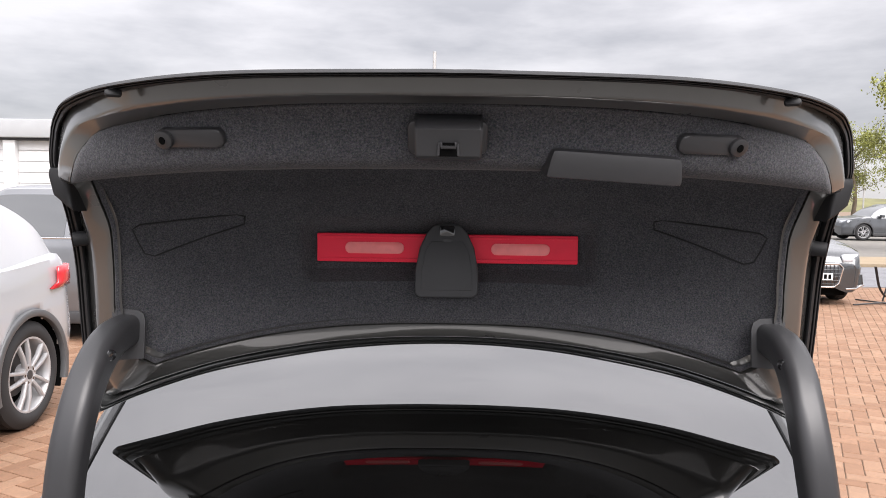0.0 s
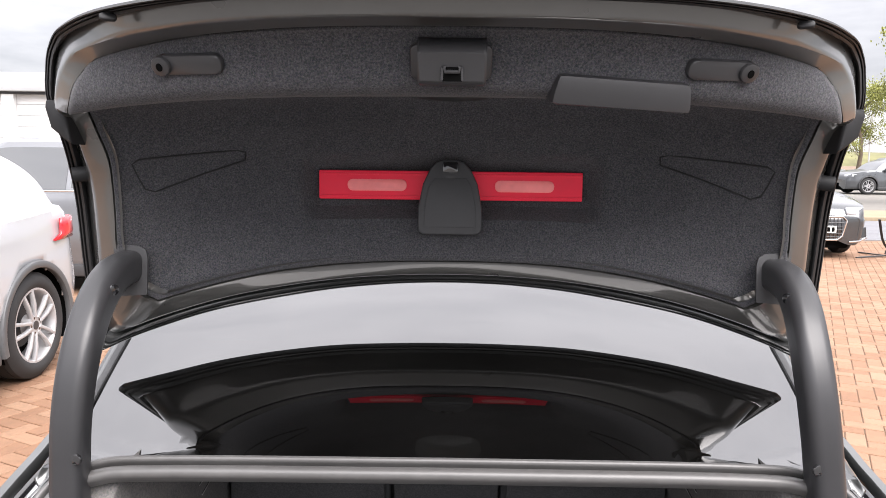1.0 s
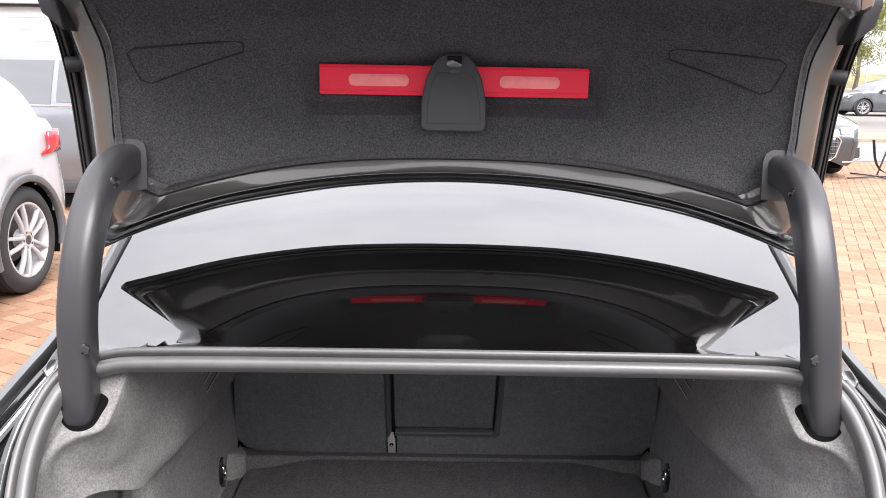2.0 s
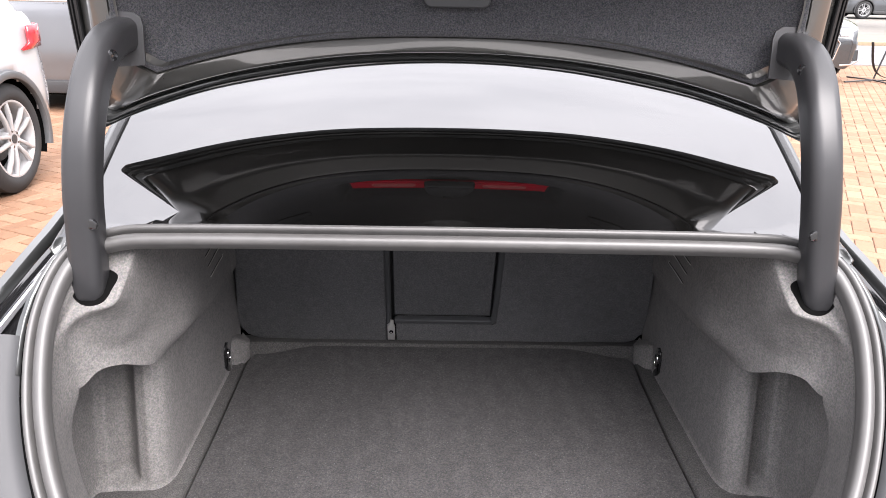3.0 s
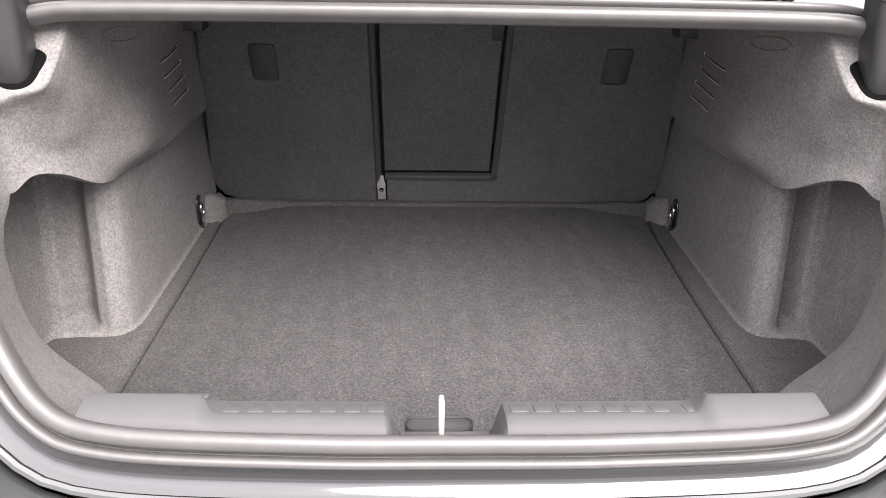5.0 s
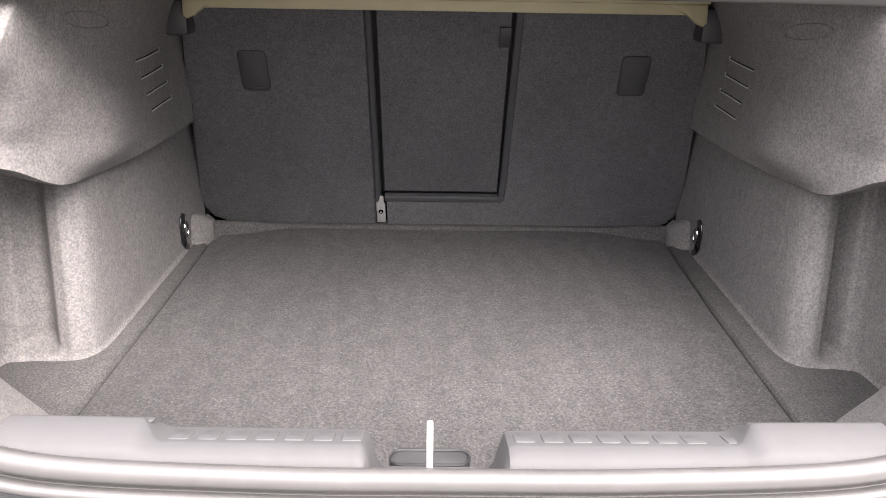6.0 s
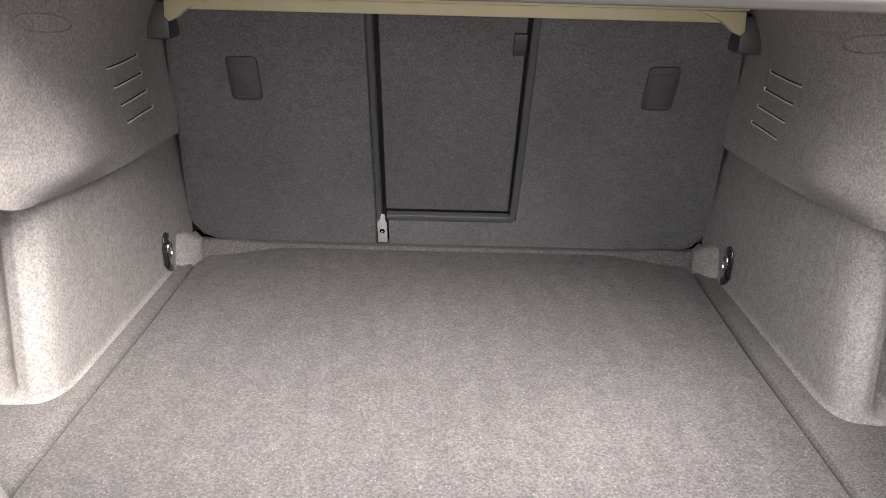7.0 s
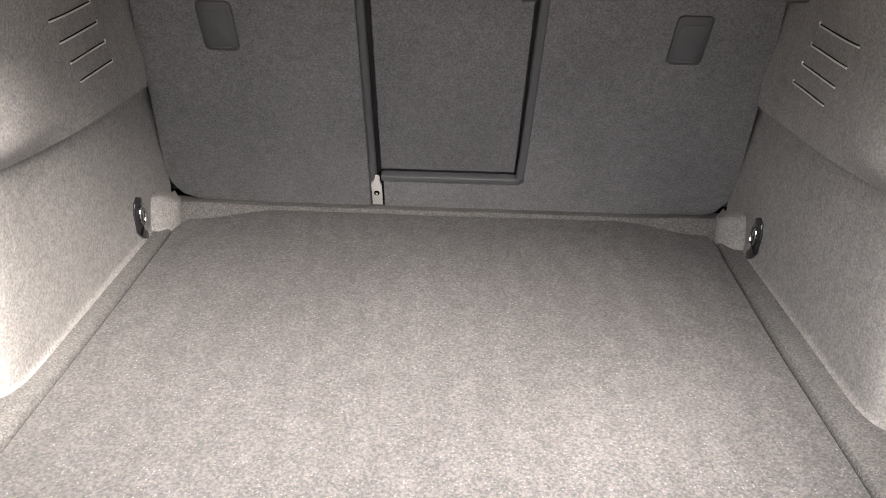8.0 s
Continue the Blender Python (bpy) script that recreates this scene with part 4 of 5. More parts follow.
# --- hinge arms
for side in (-1, 1):
    path = spl([(side * (x - (d if side > 0 else 0)), y, z) for x, y, z, d in ((0.572, 1.392, 0.958, 0), (0.551, 1.356, 0.975, 0), (0.536, 1.336, 1.005, 0), (0.528, 1.329, 1.085, 0.008), (0.522, 1.326, 1.15, 0.013), (0.516, 1.335, 1.215, 0.015), (0.512, 1.36, 1.272, 0.013), (0.512, 1.40, 1.312, 0.007), (0.510, 1.445, 1.338, 0.002), (0.506, 1.50, 1.347, 0))], 44)
    arm = part("hinge_arm", sweep(path, rrect(0.049, 0.046, 0.015, 5), (1, 0, 0)), SATIN, car, "curved dark grey plastic-clad hinge arm")
    part("screw", plate(ring(0.0085, 0.0085, 24), 0.004, pose(side * (0.507 if side < 0 else 0.498), 1.3075, 1.108, 90, 0, 12 * side), 0.002), GLOSSBLACK, arm, "black screw cap")
    part("screw", plate(ring(0.0085, 0.0085, 24), 0.004, pose(side * (0.4905 if side < 0 else 0.486), 1.402, 1.325, 90, 0, -62 * side), 0.002), GLOSSBLACK, arm, "black screw cap")
    slot = [(0.499, 1.343, 1.018), (0.504, 1.329, 1.002), (0.511, 1.317, 0.989), (0.523, 1.312, 0.983), (0.537, 1.311, 0.983), (0.549, 1.315, 0.987), (0.553, 1.321, 0.994), (0.549, 1.328, 1.001), (0.536, 1.342, 1.017), (0.520, 1.349, 1.026)]
    slot = [tuple(v) for v in spl(slot[-2:] + slot + slot[:3], 75)[10:-10]]
    c = sum((Vector(p) for p in slot), Vector()) / len(slot)
    rr = []
    for s, d in ((1.02, -0.004), (1.0, 0.001), (0.8, 0.0015), (0.55, 0.0015), (0.3, 0.0015), (0.05, 0.0015)):
        rr.append([on_moulding(c + (Vector(p) - c) * s, d) for p in slot])
    bm = grid([[Vector((side * v.x, v.y, v.z)) for v in r] for r in rr], True)
    part("hinge_slot", bm, DARK, car, "dark slot where the hinge arm enters")

# --- boot lid
LINER = [(1.203, 1.667, 1.266, 1.655, 0.36), (1.210, 1.662, 1.311, 1.640, 0.455), (1.218, 1.645, 1.322, 1.626, 0.478), (1.226, 1.623, 1.328, 1.608, 0.495),
         (1.233, 1.606, 1.336, 1.590, 0.505), (1.246, 1.598, 1.348, 1.579, 0.514), (1.264, 1.597, 1.360, 1.574, 0.520), (1.290, 1.612, 1.380, 1.582, 0.523), (1.42, 1.645, 1.412, 1.588, 0.522), (1.545, 1.624, 1.436, 1.552, 0.517),
         (1.590, 1.575, 1.448, 1.515, 0.508), (1.615, 1.530, 1.462, 1.48, 0.51), (1.628, 1.46, 1.478, 1.425, 0.515), (1.62, 1.40, 1.49, 1.38, 0.52), (1.612, 1.36, 1.505, 1.32, 0.515), (1.615, 1.344, 1.515, 1.288, 0.47)]
prof = spl(LINER, 70)
US = np.linspace(-1, 1, 91)


def lid_pt(r, u):
    yc, zc, ye, ze, hw = r
    x, a = hw * u, abs(u)
    y = yc + (ye - yc) * a ** 3
    z = zc + (ze - zc) * a ** 2.5
    pocket = smooth((0.258 - abs(x)) / 0.022) * smooth((z - 1.412) / 0.020) * smooth((1.53 - z) / 0.03)
    return Vector((x, y + 0.028 * pocket, z))


lid = part("boot_lid", bmesh.new(), INNERPAINT, car, "open boot lid, dark grey inside frame")
liner_rows = [[lid_pt(r, u) for u in US] for r in prof]
liner = part("lid_liner", grid(liner_rows), LIDFELT, lid, "charcoal felt liner of the boot lid", thick=0.004)
border = [liner_rows[0][j] for j in range(45, 91)] + [r[-1] for r in liner_rows[1:]] + [liner_rows[-1][j] for j in range(89, 44, -1)]
RIM = [(0, 1.12, 1.6905), (0.05, 1.1205, 1.6905), (0.25, 1.145, 1.690), (0.40, 1.215, 1.6865), (0.50, 1.31, 1.681), (0.555, 1.385, 1.6695), (0.574, 1.41, 1.645), (0.580, 1.42, 1.597),
       (0.590, 1.48, 1.53), (0.607, 1.54, 1.45), (0.615, 1.57, 1.35), (0.617, 1.588, 1.26), (0.615, 1.596, 1.20), (0.614, 1.598, 1.186), (0.611, 1.599, 1.180), (0.600, 1.602, 1.184), (0.53, 1.623, 1.213), (0.41, 1.657, 1.248), (0.24, 1.687, 1.277), (0.12, 1.697, 1.289), (0.04, 1.700, 1.2925), (0, 1.700, 1.293)]


def even(pts, n):
    p = np.array([tuple(v) for v in pts])
    s = np.concatenate([[0], np.cumsum(np.linalg.norm(np.diff(p, axis=0), axis=1))])
    return [Vector([float(np.interp(t, s, p[:, k])) for k in range(3)]) for t in np.linspace(0, s[-1], n)]


NB = 110
b_half, e_half = even(border, NB), even(spl(RIM, 200), NB)
FACE = Vector((0, -0.85, -0.5)).normalized()


def rim_loop(f, h):
    return both([a * (1 - f) + b * f + FACE * h for a, b in zip(b_half, e_half)])


rows = [rim_loop(f, h) for f, h in ((-0.12, -0.006), (0.0, -0.006), (0.03, -0.004), (0.035, 0.003), (0.10, 0.006), (0.36, 0.012), (0.41, 0.0135), (0.46, 0.012), (0.50, 0.009), (0.74, -0.010), (0.77, -0.012), (0.80, -0.012))]
bm = grid(rows, True)
bmesh.ops.recalc_face_normals(bm, faces=bm.faces)
for f in bm.faces:
    f.smooth = True
bm.to_mesh(lid.data)
bm.free()
lid.data.set_sharp_from_angle(angle=radians(40))
lid.data.materials.clear()
lid.data.materials.append(INNERPAINT)
mid = Vector((0, 1.56, 1.50))
rows = []
for s in (0.985, 0.978, 0.95, 0.85, 0.7, 0.5, 0.3, 0.1):
    rows.append(both([mid + (e - mid) * s + Vector((0, 0.10, 0.07)) * (1 - s ** 3) for e in e_half]))
bm = grid(rows, True)
bm.verts.ensure_lookup_table()
bm.faces.new(list(bm.verts)[-len(rows[-1]):])
part("lid_skin", bm, PAINT, lid, "dark grey metallic outer skin of the boot lid")
HEM = [(0.775, -0.012), (0.78, -0.003), (0.80, 0.0), (0.86, 0.001), (0.875, -0.003), (0.89, -0.003), (0.90, 0.003), (0.93, 0.004), (0.945, 0.0), (0.955, 0.0), (0.965, 0.005), (0.99, 0.005), (1.0, 0.001), (1.0, -0.004)]
turn_at = min(range(NB), key=lambda i: (e_half[i] - Vector((0.612, 1.599, 1.182))).length)
hem = [rim_loop(f, h) for f, h in HEM]
part("lid_rubber", grid([r[-turn_at:] + r[:turn_at + 1] for r in hem]), BLACKRUBBER, lid, "thin black rubber edge")
part("lid_hem", grid([r[turn_at:len(r) - turn_at + 1] for r in hem]), PAINT, lid, "folded painted edge along the hinge side")


def on_lid(x, z, lift=0.0):
    """The liner's surface at (x, z) on the near-upright part of the lid."""
    best = min((abs(lid_pt(r, x / r[4]).z - z), i) for i, r in enumerate(prof[35:]))[1] + 35
    p = lid_pt(prof[best], x / prof[best][4])
    return Vector((p.x, p.y - lift, z))


# retaining clip for the warning triangle
clip_m = pose(-0.003, 1.605, 1.390, 84, 0, 0) @ Matrix.Diagonal((1.08, 1, 1, 1))
clip = part("triangle_clip", plate([(-0.050, 0.010), (-0.048, 0.004), (-0.042, 0), (0.042, 0), (0.048, 0.004), (0.050, 0.010), (0.050, 0.045), (0.043, 0.085), (0.032, 0.110), (0.022, 0.122), (0.008, 0.126), (-0.008, 0.126), (-0.022, 0.122), (-0.032, 0.110), (-0.043, 0.085), (-0.050, 0.045)][::-1], 0.014, clip_m, 0.004), GREYPLASTIC, lid, "grey plastic clip holding the warning triangle")
part("clip_cover", plate([(-0.040, 0.012), (0.040, 0.012), (0.040, 0.045), (0.034, 0.080), (0.025, 0.095), (-0.025, 0.095), (-0.034, 0.080), (-0.040, 0.045)][::-1], 0.002, clip_m @ pose(0, 0, 0.014), 0.001), GREYPLASTIC, clip)
part("clip_mark", plate(rrect(0.014, 0.005, 0.002, 2), 0.0006, clip_m @ pose(0, 0.097, 0.0155)), PLASTIC, clip)
part("clip_catch", plate(rrect(0.024, 0.018, 0.003), 0.004, clip_m @ pose(0, 0.113, 0.0135), 0.001), GLOSSBLACK, clip, "black catch slot")
# latch housing
lm = pose(-0.004, 1.220, 1.638, 126, 0, 0) @ Matrix.Diagonal((0.97, 0.76, 1, 1))      # local y up and to the rear, z down and to the rear
latchbox = part("lid_latch", plate(rrect(0.096, 0.058, 0.009), 0.006, lm @ pose(-0.001, -0.003, 0.008), 0.002), SATIN, lid, "black plastic boot latch housing")
rows = [[lm @ Vector((x * k, y, z)) for x in (-1, -0.92, 0.92, 1)] for y, z, k in ((0.030, 0.004, 0.040), (0.027, 0.020, 0.039), (0.022, 0.026, 0.039), (-0.016, 0.034, 0.039), (-0.022, 0.032, 0.039), (-0.036, 0.018, 0.038), (-0.042, 0.004, 0.037))]
part("latch_cover", grid(rows), SATIN, latchbox, thick=0.003)
for s in (-1, 1):
    side_rows = [[lm @ Vector((s * 0.0385, y, z)) for z in (0.0, h)] for y, h in ((0.030, 0.004), (0.026, 0.021), (0.022, 0.0255), (-0.016, 0.0335), (-0.022, 0.0315), (-0.036, 0.0175), (-0.042, 0.004))]
    part("latch_cheek", grid(side_rows), SATIN, latchbox, thick=0.003)
    part("slot_guide", sweep([lm @ Vector((s * 0.011, 0.004, 0.032)), lm @ Vector((s * 0.012, -0.014, 0.036))], rrect(0.003, 0.006, 0.001, 2), lm.to_3x3() @ Vector((0, 0, 1))), GREYPLASTIC, latchbox)
part("claw_slot", plate([(-0.010, 0.004), (0.010, 0.004), (0.012, -0.016), (-0.012, -0.016)][::-1], 0.003, lm @ pose(0, 0, 0.0325, -11), 0.0005), DARK, latchbox)
part("latch_claw", sweep([lm @ Vector(v) for v in ((-0.009, 0.006, 0.034), (-0.008, 0.001, 0.038), (0.008, 0.001, 0.038), (0.009, 0.006, 0.034))], rrect(0.004, 0.003, 0.001, 2), lm.to_3x3() @ Vector((0, 0, 1))), SATIN, latchbox, "steel latch claw")
# grip and hooks
gm = pose(0.195, 1.249, 1.602, 14, 3, 6)
grip = box(-0.086, 0.086, -0.024, 0.024, -0.018, 0.018, 0.009)
for v in grip.verts:
    v.co.x *= 1.0 - 0.07 * (v.co.z + 0.018) / 0.036
bmesh.ops.transform(grip, matrix=gm, verts=grip.verts)
part("lid_grip", grip, SATIN, lid, "moulded black plastic closing grip")
for side in (-1, 1):
    hm = pose(side * 0.315 - 0.001, 1.250, 1.630, 117, 0, 14 * side)
    hk = part("bag_hook", plate(rrect(0.091, 0.024, 0.010), 0.009, hm, 0.003), SATIN, lid, "folded black plastic bag hook")
    part("hook_pivot", plate(ring(0.0125, 0.0125, 20), 0.011, hm @ pose(side * 0.034, 0, 0.003), 0.003), SATIN, hk)
    part("hook_recess", plate(ring(0.004, 0.005, 12), 0.0122, hm @ pose(side * 0.034, 0, 0.003)), DARK, hk)
    # rubber stop and lamp section at the lid's side
    part("bump_stop", plate(rrect(0.019, 0.009, 0.004), 0.005, pose(side * 0.40, 1.222, 1.676, 70, 0, -25 * side), 0.002), BLACKRUBBER, lid, "black rubber bump stop")
    lampm = pose(0, 1.49, 0, 90, 0, 0)
    o = [(side * x, z) for x, z in ((0.542, 1.533), (0.551, 1.538), (0.572, 1.556), (0.579, 1.586), (0.577, 1.595), (0.552, 1.598), (0.546, 1.575))]
    part("lid_lamp", plate(o if side < 0 else o[::-1], 0.085, lampm, 0.006), BLACKRUBBER, lid, "black lid lamp housing")
    part("side_rubber", sweep(spl([(side * 0.578, 1.50, 1.535), (side * 0.590, 1.535, 1.46), (side * 0.599, 1.562, 1.35), (side * 0.592, 1.58, 1.265)], 14), rrect(0.006, 0.008, 0.002, 2), (0, 1, 0)), PLASTIC, lid, "black side rubber")
    pk = [(0.485, 1.505), (0.475, 1.512), (0.41, 1.521), (0.35, 1.528), (0.337, 1.525), (0.339, 1.512), (0.40, 1.490), (0.465, 1.462), (0.476, 1.466), (0.482, 1.485)]
    part("liner_pocket", sweep([on_lid(side * x, z, 0.0032) for x, z in pk], ring(0.0013, 0.0013, 6), (0, 1, 0.1), True), SHELFFELT, liner, "stitched pocket outline")
    part("side_stop", sweep([(side * 0.565, 1.505, 1.49), (side * 0.588, 1.495, 1.487)], ring(0.012, 0.012, 14)), BLACKRUBBER, lid, "black rubber side stop")
    part("hinge_bracket", plate([(-0.026 * side, -0.052), (0.026 * side, -0.048), (0.027 * side, 0.010), (0.024 * side, 0.022), (0.014 * side, 0.028), (-0.026 * side, 0.030)][::side], 0.006, pose(side * 0.502, 1.490, 1.350, 95, 0, 180), 0.002), PLASTIC, lid, "black plastic hinge bracket cover")

# the warning triangle in its red case
tri = thing("warning_triangle_case", "red plastic warning triangle case clipped to the boot lid", "warning triangle", (-0.002, 1.640, 1.472))
part("case_body", box(-0.2275, 0.2275, -0.012, 0.012, -0.025, 0.025, 0.003), RED, tri)
for s in (-1, 1):
    part("case_groove", box(-0.227, 0.227, -0.0135, -0.0115, s * 0.019 - 0.0015, s * 0.019 + 0.0015, 0.0005), RED, tri)
    part("case_window", plate(rrect(0.102, 0.020, 0.009), 0.002, pose(s * 0.127, -0.012, 0.0, 90), 0.001), PALERED, tri, "pale red oval window")

# ---- the car park ----
def ring_grid(parent, name, prof, x0, y, r, material, n=40, side=1, label=""):
    """A turned ring round a wheel's axle; prof holds (offset along the axle, radius)."""
    rows = [[(x0 + side * a, y + b * math.sin(t), r + b * math.cos(t)) for a, b in prof] for t in np.linspace(0, 2 * math.pi, n + 1)]
    return part(name, grid(rows), material, parent, label)


def wheel(parent, x, y, r, rr, side, w=0.21):
    """Tyre with rim, five twin spokes, hub, brake disc and bolts."""
    tyre = ring_grid(parent, "wheel", [(-w / 2, rr), (-w / 2, r - 0.04), (-w / 2 + 0.03, r - 0.004), (-0.045, r), (-0.043, r - 0.006), (-0.035, r - 0.006), (-0.033, r), (0.033, r), (0.035, r - 0.006), (0.043, r - 0.006), (0.045, r),
                                       (w / 2 - 0.03, r - 0.004), (w / 2 - 0.008, r - 0.03), (w / 2 + 0.004, r - 0.06), (w / 2, rr + 0.015), (w / 2 - 0.012, rr)], x, y, r, TYRE, 48, side, "black tyre on an alloy wheel")
    o = x + side * (w / 2 - 0.02)
    ring_grid(tyre, "rim", [(0.0, rr + 0.004), (0.010, rr), (0.010, rr - 0.012), (0.002, rr - 0.018), (-0.05, rr - 0.03), (-0.15, rr - 0.035)], o, y, r, ALLOY, 48, side)
    ring_grid(tyre, "brake_disc", [(-0.10, 0.02), (-0.10, rr * 0.58), (-0.115, rr * 0.58)], o, y, r, PLASTIC, 30, side)
    ring_grid(tyre, "wheel_back", [(-0.14, 0.01), (-0.14, rr)], o, y, r, DARK, 30, side)
    for k in range(5):
        for d in (-1, 1):
            c = 2 * math.pi * k / 5 + 0.3
            a0, a1 = c + d * 0.36, c + d * 0.205
            p0 = Vector((o - side * 0.006, y + 0.055 * math.sin(a0), r + 0.055 * math.cos(a0)))
            p1 = Vector((o - side * 0.004, y + (rr - 0.012) * math.sin(a1), r + (rr - 0.012) * math.cos(a1)))
            part("spoke", sweep([p0, p0.lerp(p1, 0.5) + Vector((side * 0.008, 0, 0)), p1], rrect(0.024, 0.032, 0.008, 2), (1, 0, 0)), ALLOY, tyre)
    part("hub", sweep([(o - side * 0.06, y, r), (o - side * 0.004, y, r), (o + side * 0.004, y, r)], ring(0.072, 0.072, 24)), ALLOY, tyre)
    part("hub_cap", sweep([(o, y, r), (o + side * 0.008, y, r)], ring(0.030, 0.030, 20)), PLASTIC, tyre)
    for k in range(5):
        a = 2 * math.pi * k / 5 + 0.3
        part("wheel_bolt", sweep([(o, y + 0.052 * math.sin(a), r + 0.052 * math.cos(a)), (o + side * 0.006, y + 0.052 * math.sin(a), r + 0.052 * math.cos(a))], ring(0.009, 0.009, 8)), GLOSSBLACK, tyre)
    return tyre


def parked_car(label, paint, at, rz, L=4.4, W=1.82, H=1.45, belt=0.92, hood=0.80, tail=0.98, suv=False, r=0.33, arch=PLASTIC, name="parked_car", quarter=0.0, overhang=0.84):
    """A parked car, front towards local +y: body with cut wheel arches, greenhouse with panes, roof, wheels, lamps, mirrors."""
    c = thing(name, label, "car", at, "parked cars", rz=rz)
    hw, h = W / 2, L / 2
    axles = (-h + overhang, h - 0.88)
    st = [(-h, tail * 0.66, 0.80), (-h + 0.05, tail * 0.80, 0.885), (-h + 0.14, tail * 0.97, 0.94), (-h + 0.35, tail, 0.975), (-h + 1.0, belt + 0.03, 1.0), (0, belt, 1.0), (h - 1.40, belt - 0.02, 1.0),
          (h - 1.1, hood + 0.10, 1.0), (h - 0.45, hood, 0.97), (h - 0.15, hood - 0.09, 0.88), (h - 0.03, hood - 0.22, 0.78), (h, hood - 0.40, 0.70)]
    rows = []
    for y, z, w in [tuple(v) for v in spl(st, 110)]:
        ww = hw * w
        half = spl([(ww * 0.86, 0.22, 0), (ww * 0.955, 0.30, 0), (ww * 0.985, 0.45, 0), (ww, 0.60, 0), (ww * 0.975, max(0.62, z - 0.18), 0), (ww * 0.955, max(0.64, z - 0.055), 0), (ww * 0.90, z - 0.006, 0), (ww * 0.45, z + 0.022, 0), (0, z + 0.032, 0)], 34)
        rows.append([(a, y, b) for a, b, _ in half] + [(-a, y, b) for a, b, _ in half[-2::-1]])
    bm = grid(rows)
    gone = [f for f in bm.faces if any(math.hypot(f.calc_center_median().y - a, f.calc_center_median().z - r) < r + 0.045 for a in axles) and abs(f.calc_center_median().x) > hw * 0.55 and f.calc_center_median().z < r * 2 + 0.1]
    bmesh.ops.delete(bm, geom=gone, context="FACES")
    part("body", bm, paint, c, thick=0.008)
    part("tail_panel", grid([rows[0], [(x * 0.9, -h - 0.01, z) for x, _, z in rows[0]], [(x * 0.2, -h - 0.012, z * 0.3 + 0.4) for x, _, z in rows[0]]]), paint, c)
    part("nose_panel", grid([rows[-1], [(x * 0.9, h + 0.01, z) for x, _, z in rows[-1]], [(x * 0.2, h + 0.012, z * 0.3 + 0.3) for x, _, z in rows[-1]]]), paint, c)
    # greenhouse
    b0, b1 = (-h + 0.20, -h + 0.62) if suv else (-h + 0.40, -h + 1.20)
    gs = [(b0, tail - 0.01, 0.87), (b0 * 0.6 + b1 * 0.4, tail + (H - tail) * 0.52, 0.80), (b1, H - 0.06, 0.70), (b1 + 0.35, H - 0.012, 0.69), (0.0, H, 0.70), (h - 2.0, H - 0.05, 0.68), (h - 1.55, (H + hood) / 2 + 0.10, 0.77), (h - 1.15, hood + 0.10, 0.86)]
    zb = belt - 0.04

    def shell(s, v):
        """Point of the greenhouse: s along it (0 to 1), v from the belt (0) over the cantrail (1) to the roof's middle (2)."""
        y, z, w = green[min(len(green) - 1, max(0, int(round(s * (len(green) - 1)))))]
        ww, x0 = hw * w, hw * 0.935
        if v <= 1:
            k = v ** 1.15
            return (x0 + (ww - x0) * k, y, zb + (z - 0.045 - zb) * v)
        return (ww * (1 - (v - 1) ** 1.5), y, z - 0.045 + 0.06 * math.sin((v - 1) * math.pi / 2))

    green = [tuple(v) for v in spl(gs, 81)]
    vs = list(np.linspace(0, 1, 9)) + list(np.linspace(1.08, 2, 9))
    rows = [[shell(s, v) for v in vs] + [(-p[0], p[1], p[2]) for p in [shell(s, v) for v in vs][-2::-1]] for s in np.linspace(0, 1, 81)]
    part("cabin", grid(rows), paint, c)

    def pane(s0, s1, v0, v1, side, top=False, n=14):
        rr = []
        for s in np.linspace(s0, s1, n):
            q = []
            for v in np.linspace(v0, v1, 7):
                x, y, z = shell(s, v)
                q.append((side * (x + 0.004), y, z + (0.005 if top else 0.001)))
            rr.append(q)
        return part("window", grid(rr), CARGLASSDARK, c, "dark tinted window pane")

    ys = [g[0] for g in green]

    def s_at(y):
        return float(np.interp(y, ys, np.linspace(0, 1, 81)))
    for s in (-1, 1):
        q = s_at(b1 - 0.02 + quarter), s_at(-0.62), s_at(-0.56), s_at(0.28), s_at(0.34), s_at(h - 1.62)
        pane(q[0], q[1], 0.18, 0.90, s)
        pane(q[2], q[3], 0.14, 0.90, s)
        pane(q[4], q[5], 0.14, 0.88, s)
        part("window_trim", sweep([(s * (shell(a, 0.12)[0] + 0.004), shell(a, 0.12)[1], shell(a, 0.12)[2]) for a in np.linspace(q[0], q[5], 16)], rrect(0.008, 0.016, 0.003, 2)), CHROME, c, "bright window trim")
        part("door_mirror", box(min(s * (hw * 0.95), s * (hw + 0.14)), max(s * (hw * 0.95), s * (hw + 0.14)), h - 1.72, h - 1.55, belt + 0.02, belt + 0.15, 0.035), paint, c)
        part("side_sill", box(min(s * hw * 0.90, s * hw * 0.995), max(s * hw * 0.90, s * hw * 0.995), axles[0] + r + 0.06, axles[1] - r - 0.06, 0.20, 0.33, 0.02), arch, c)
        for y in axles:
            wheel(c, s * (hw - 0.115), y, r, r * 0.70, s)
            arc = [(s * hw * 0.995, y + (r + 0.052) * math.sin(t), r + (r + 0.052) * math.cos(t)) for t in np.linspace(-1.85, 1.85, 30)]
            part("wheel_arch", sweep(arc, rrect(0.05, 0.045, 0.012, 2), (1, 0, 0)), arch, c, "wheel-arch trim")
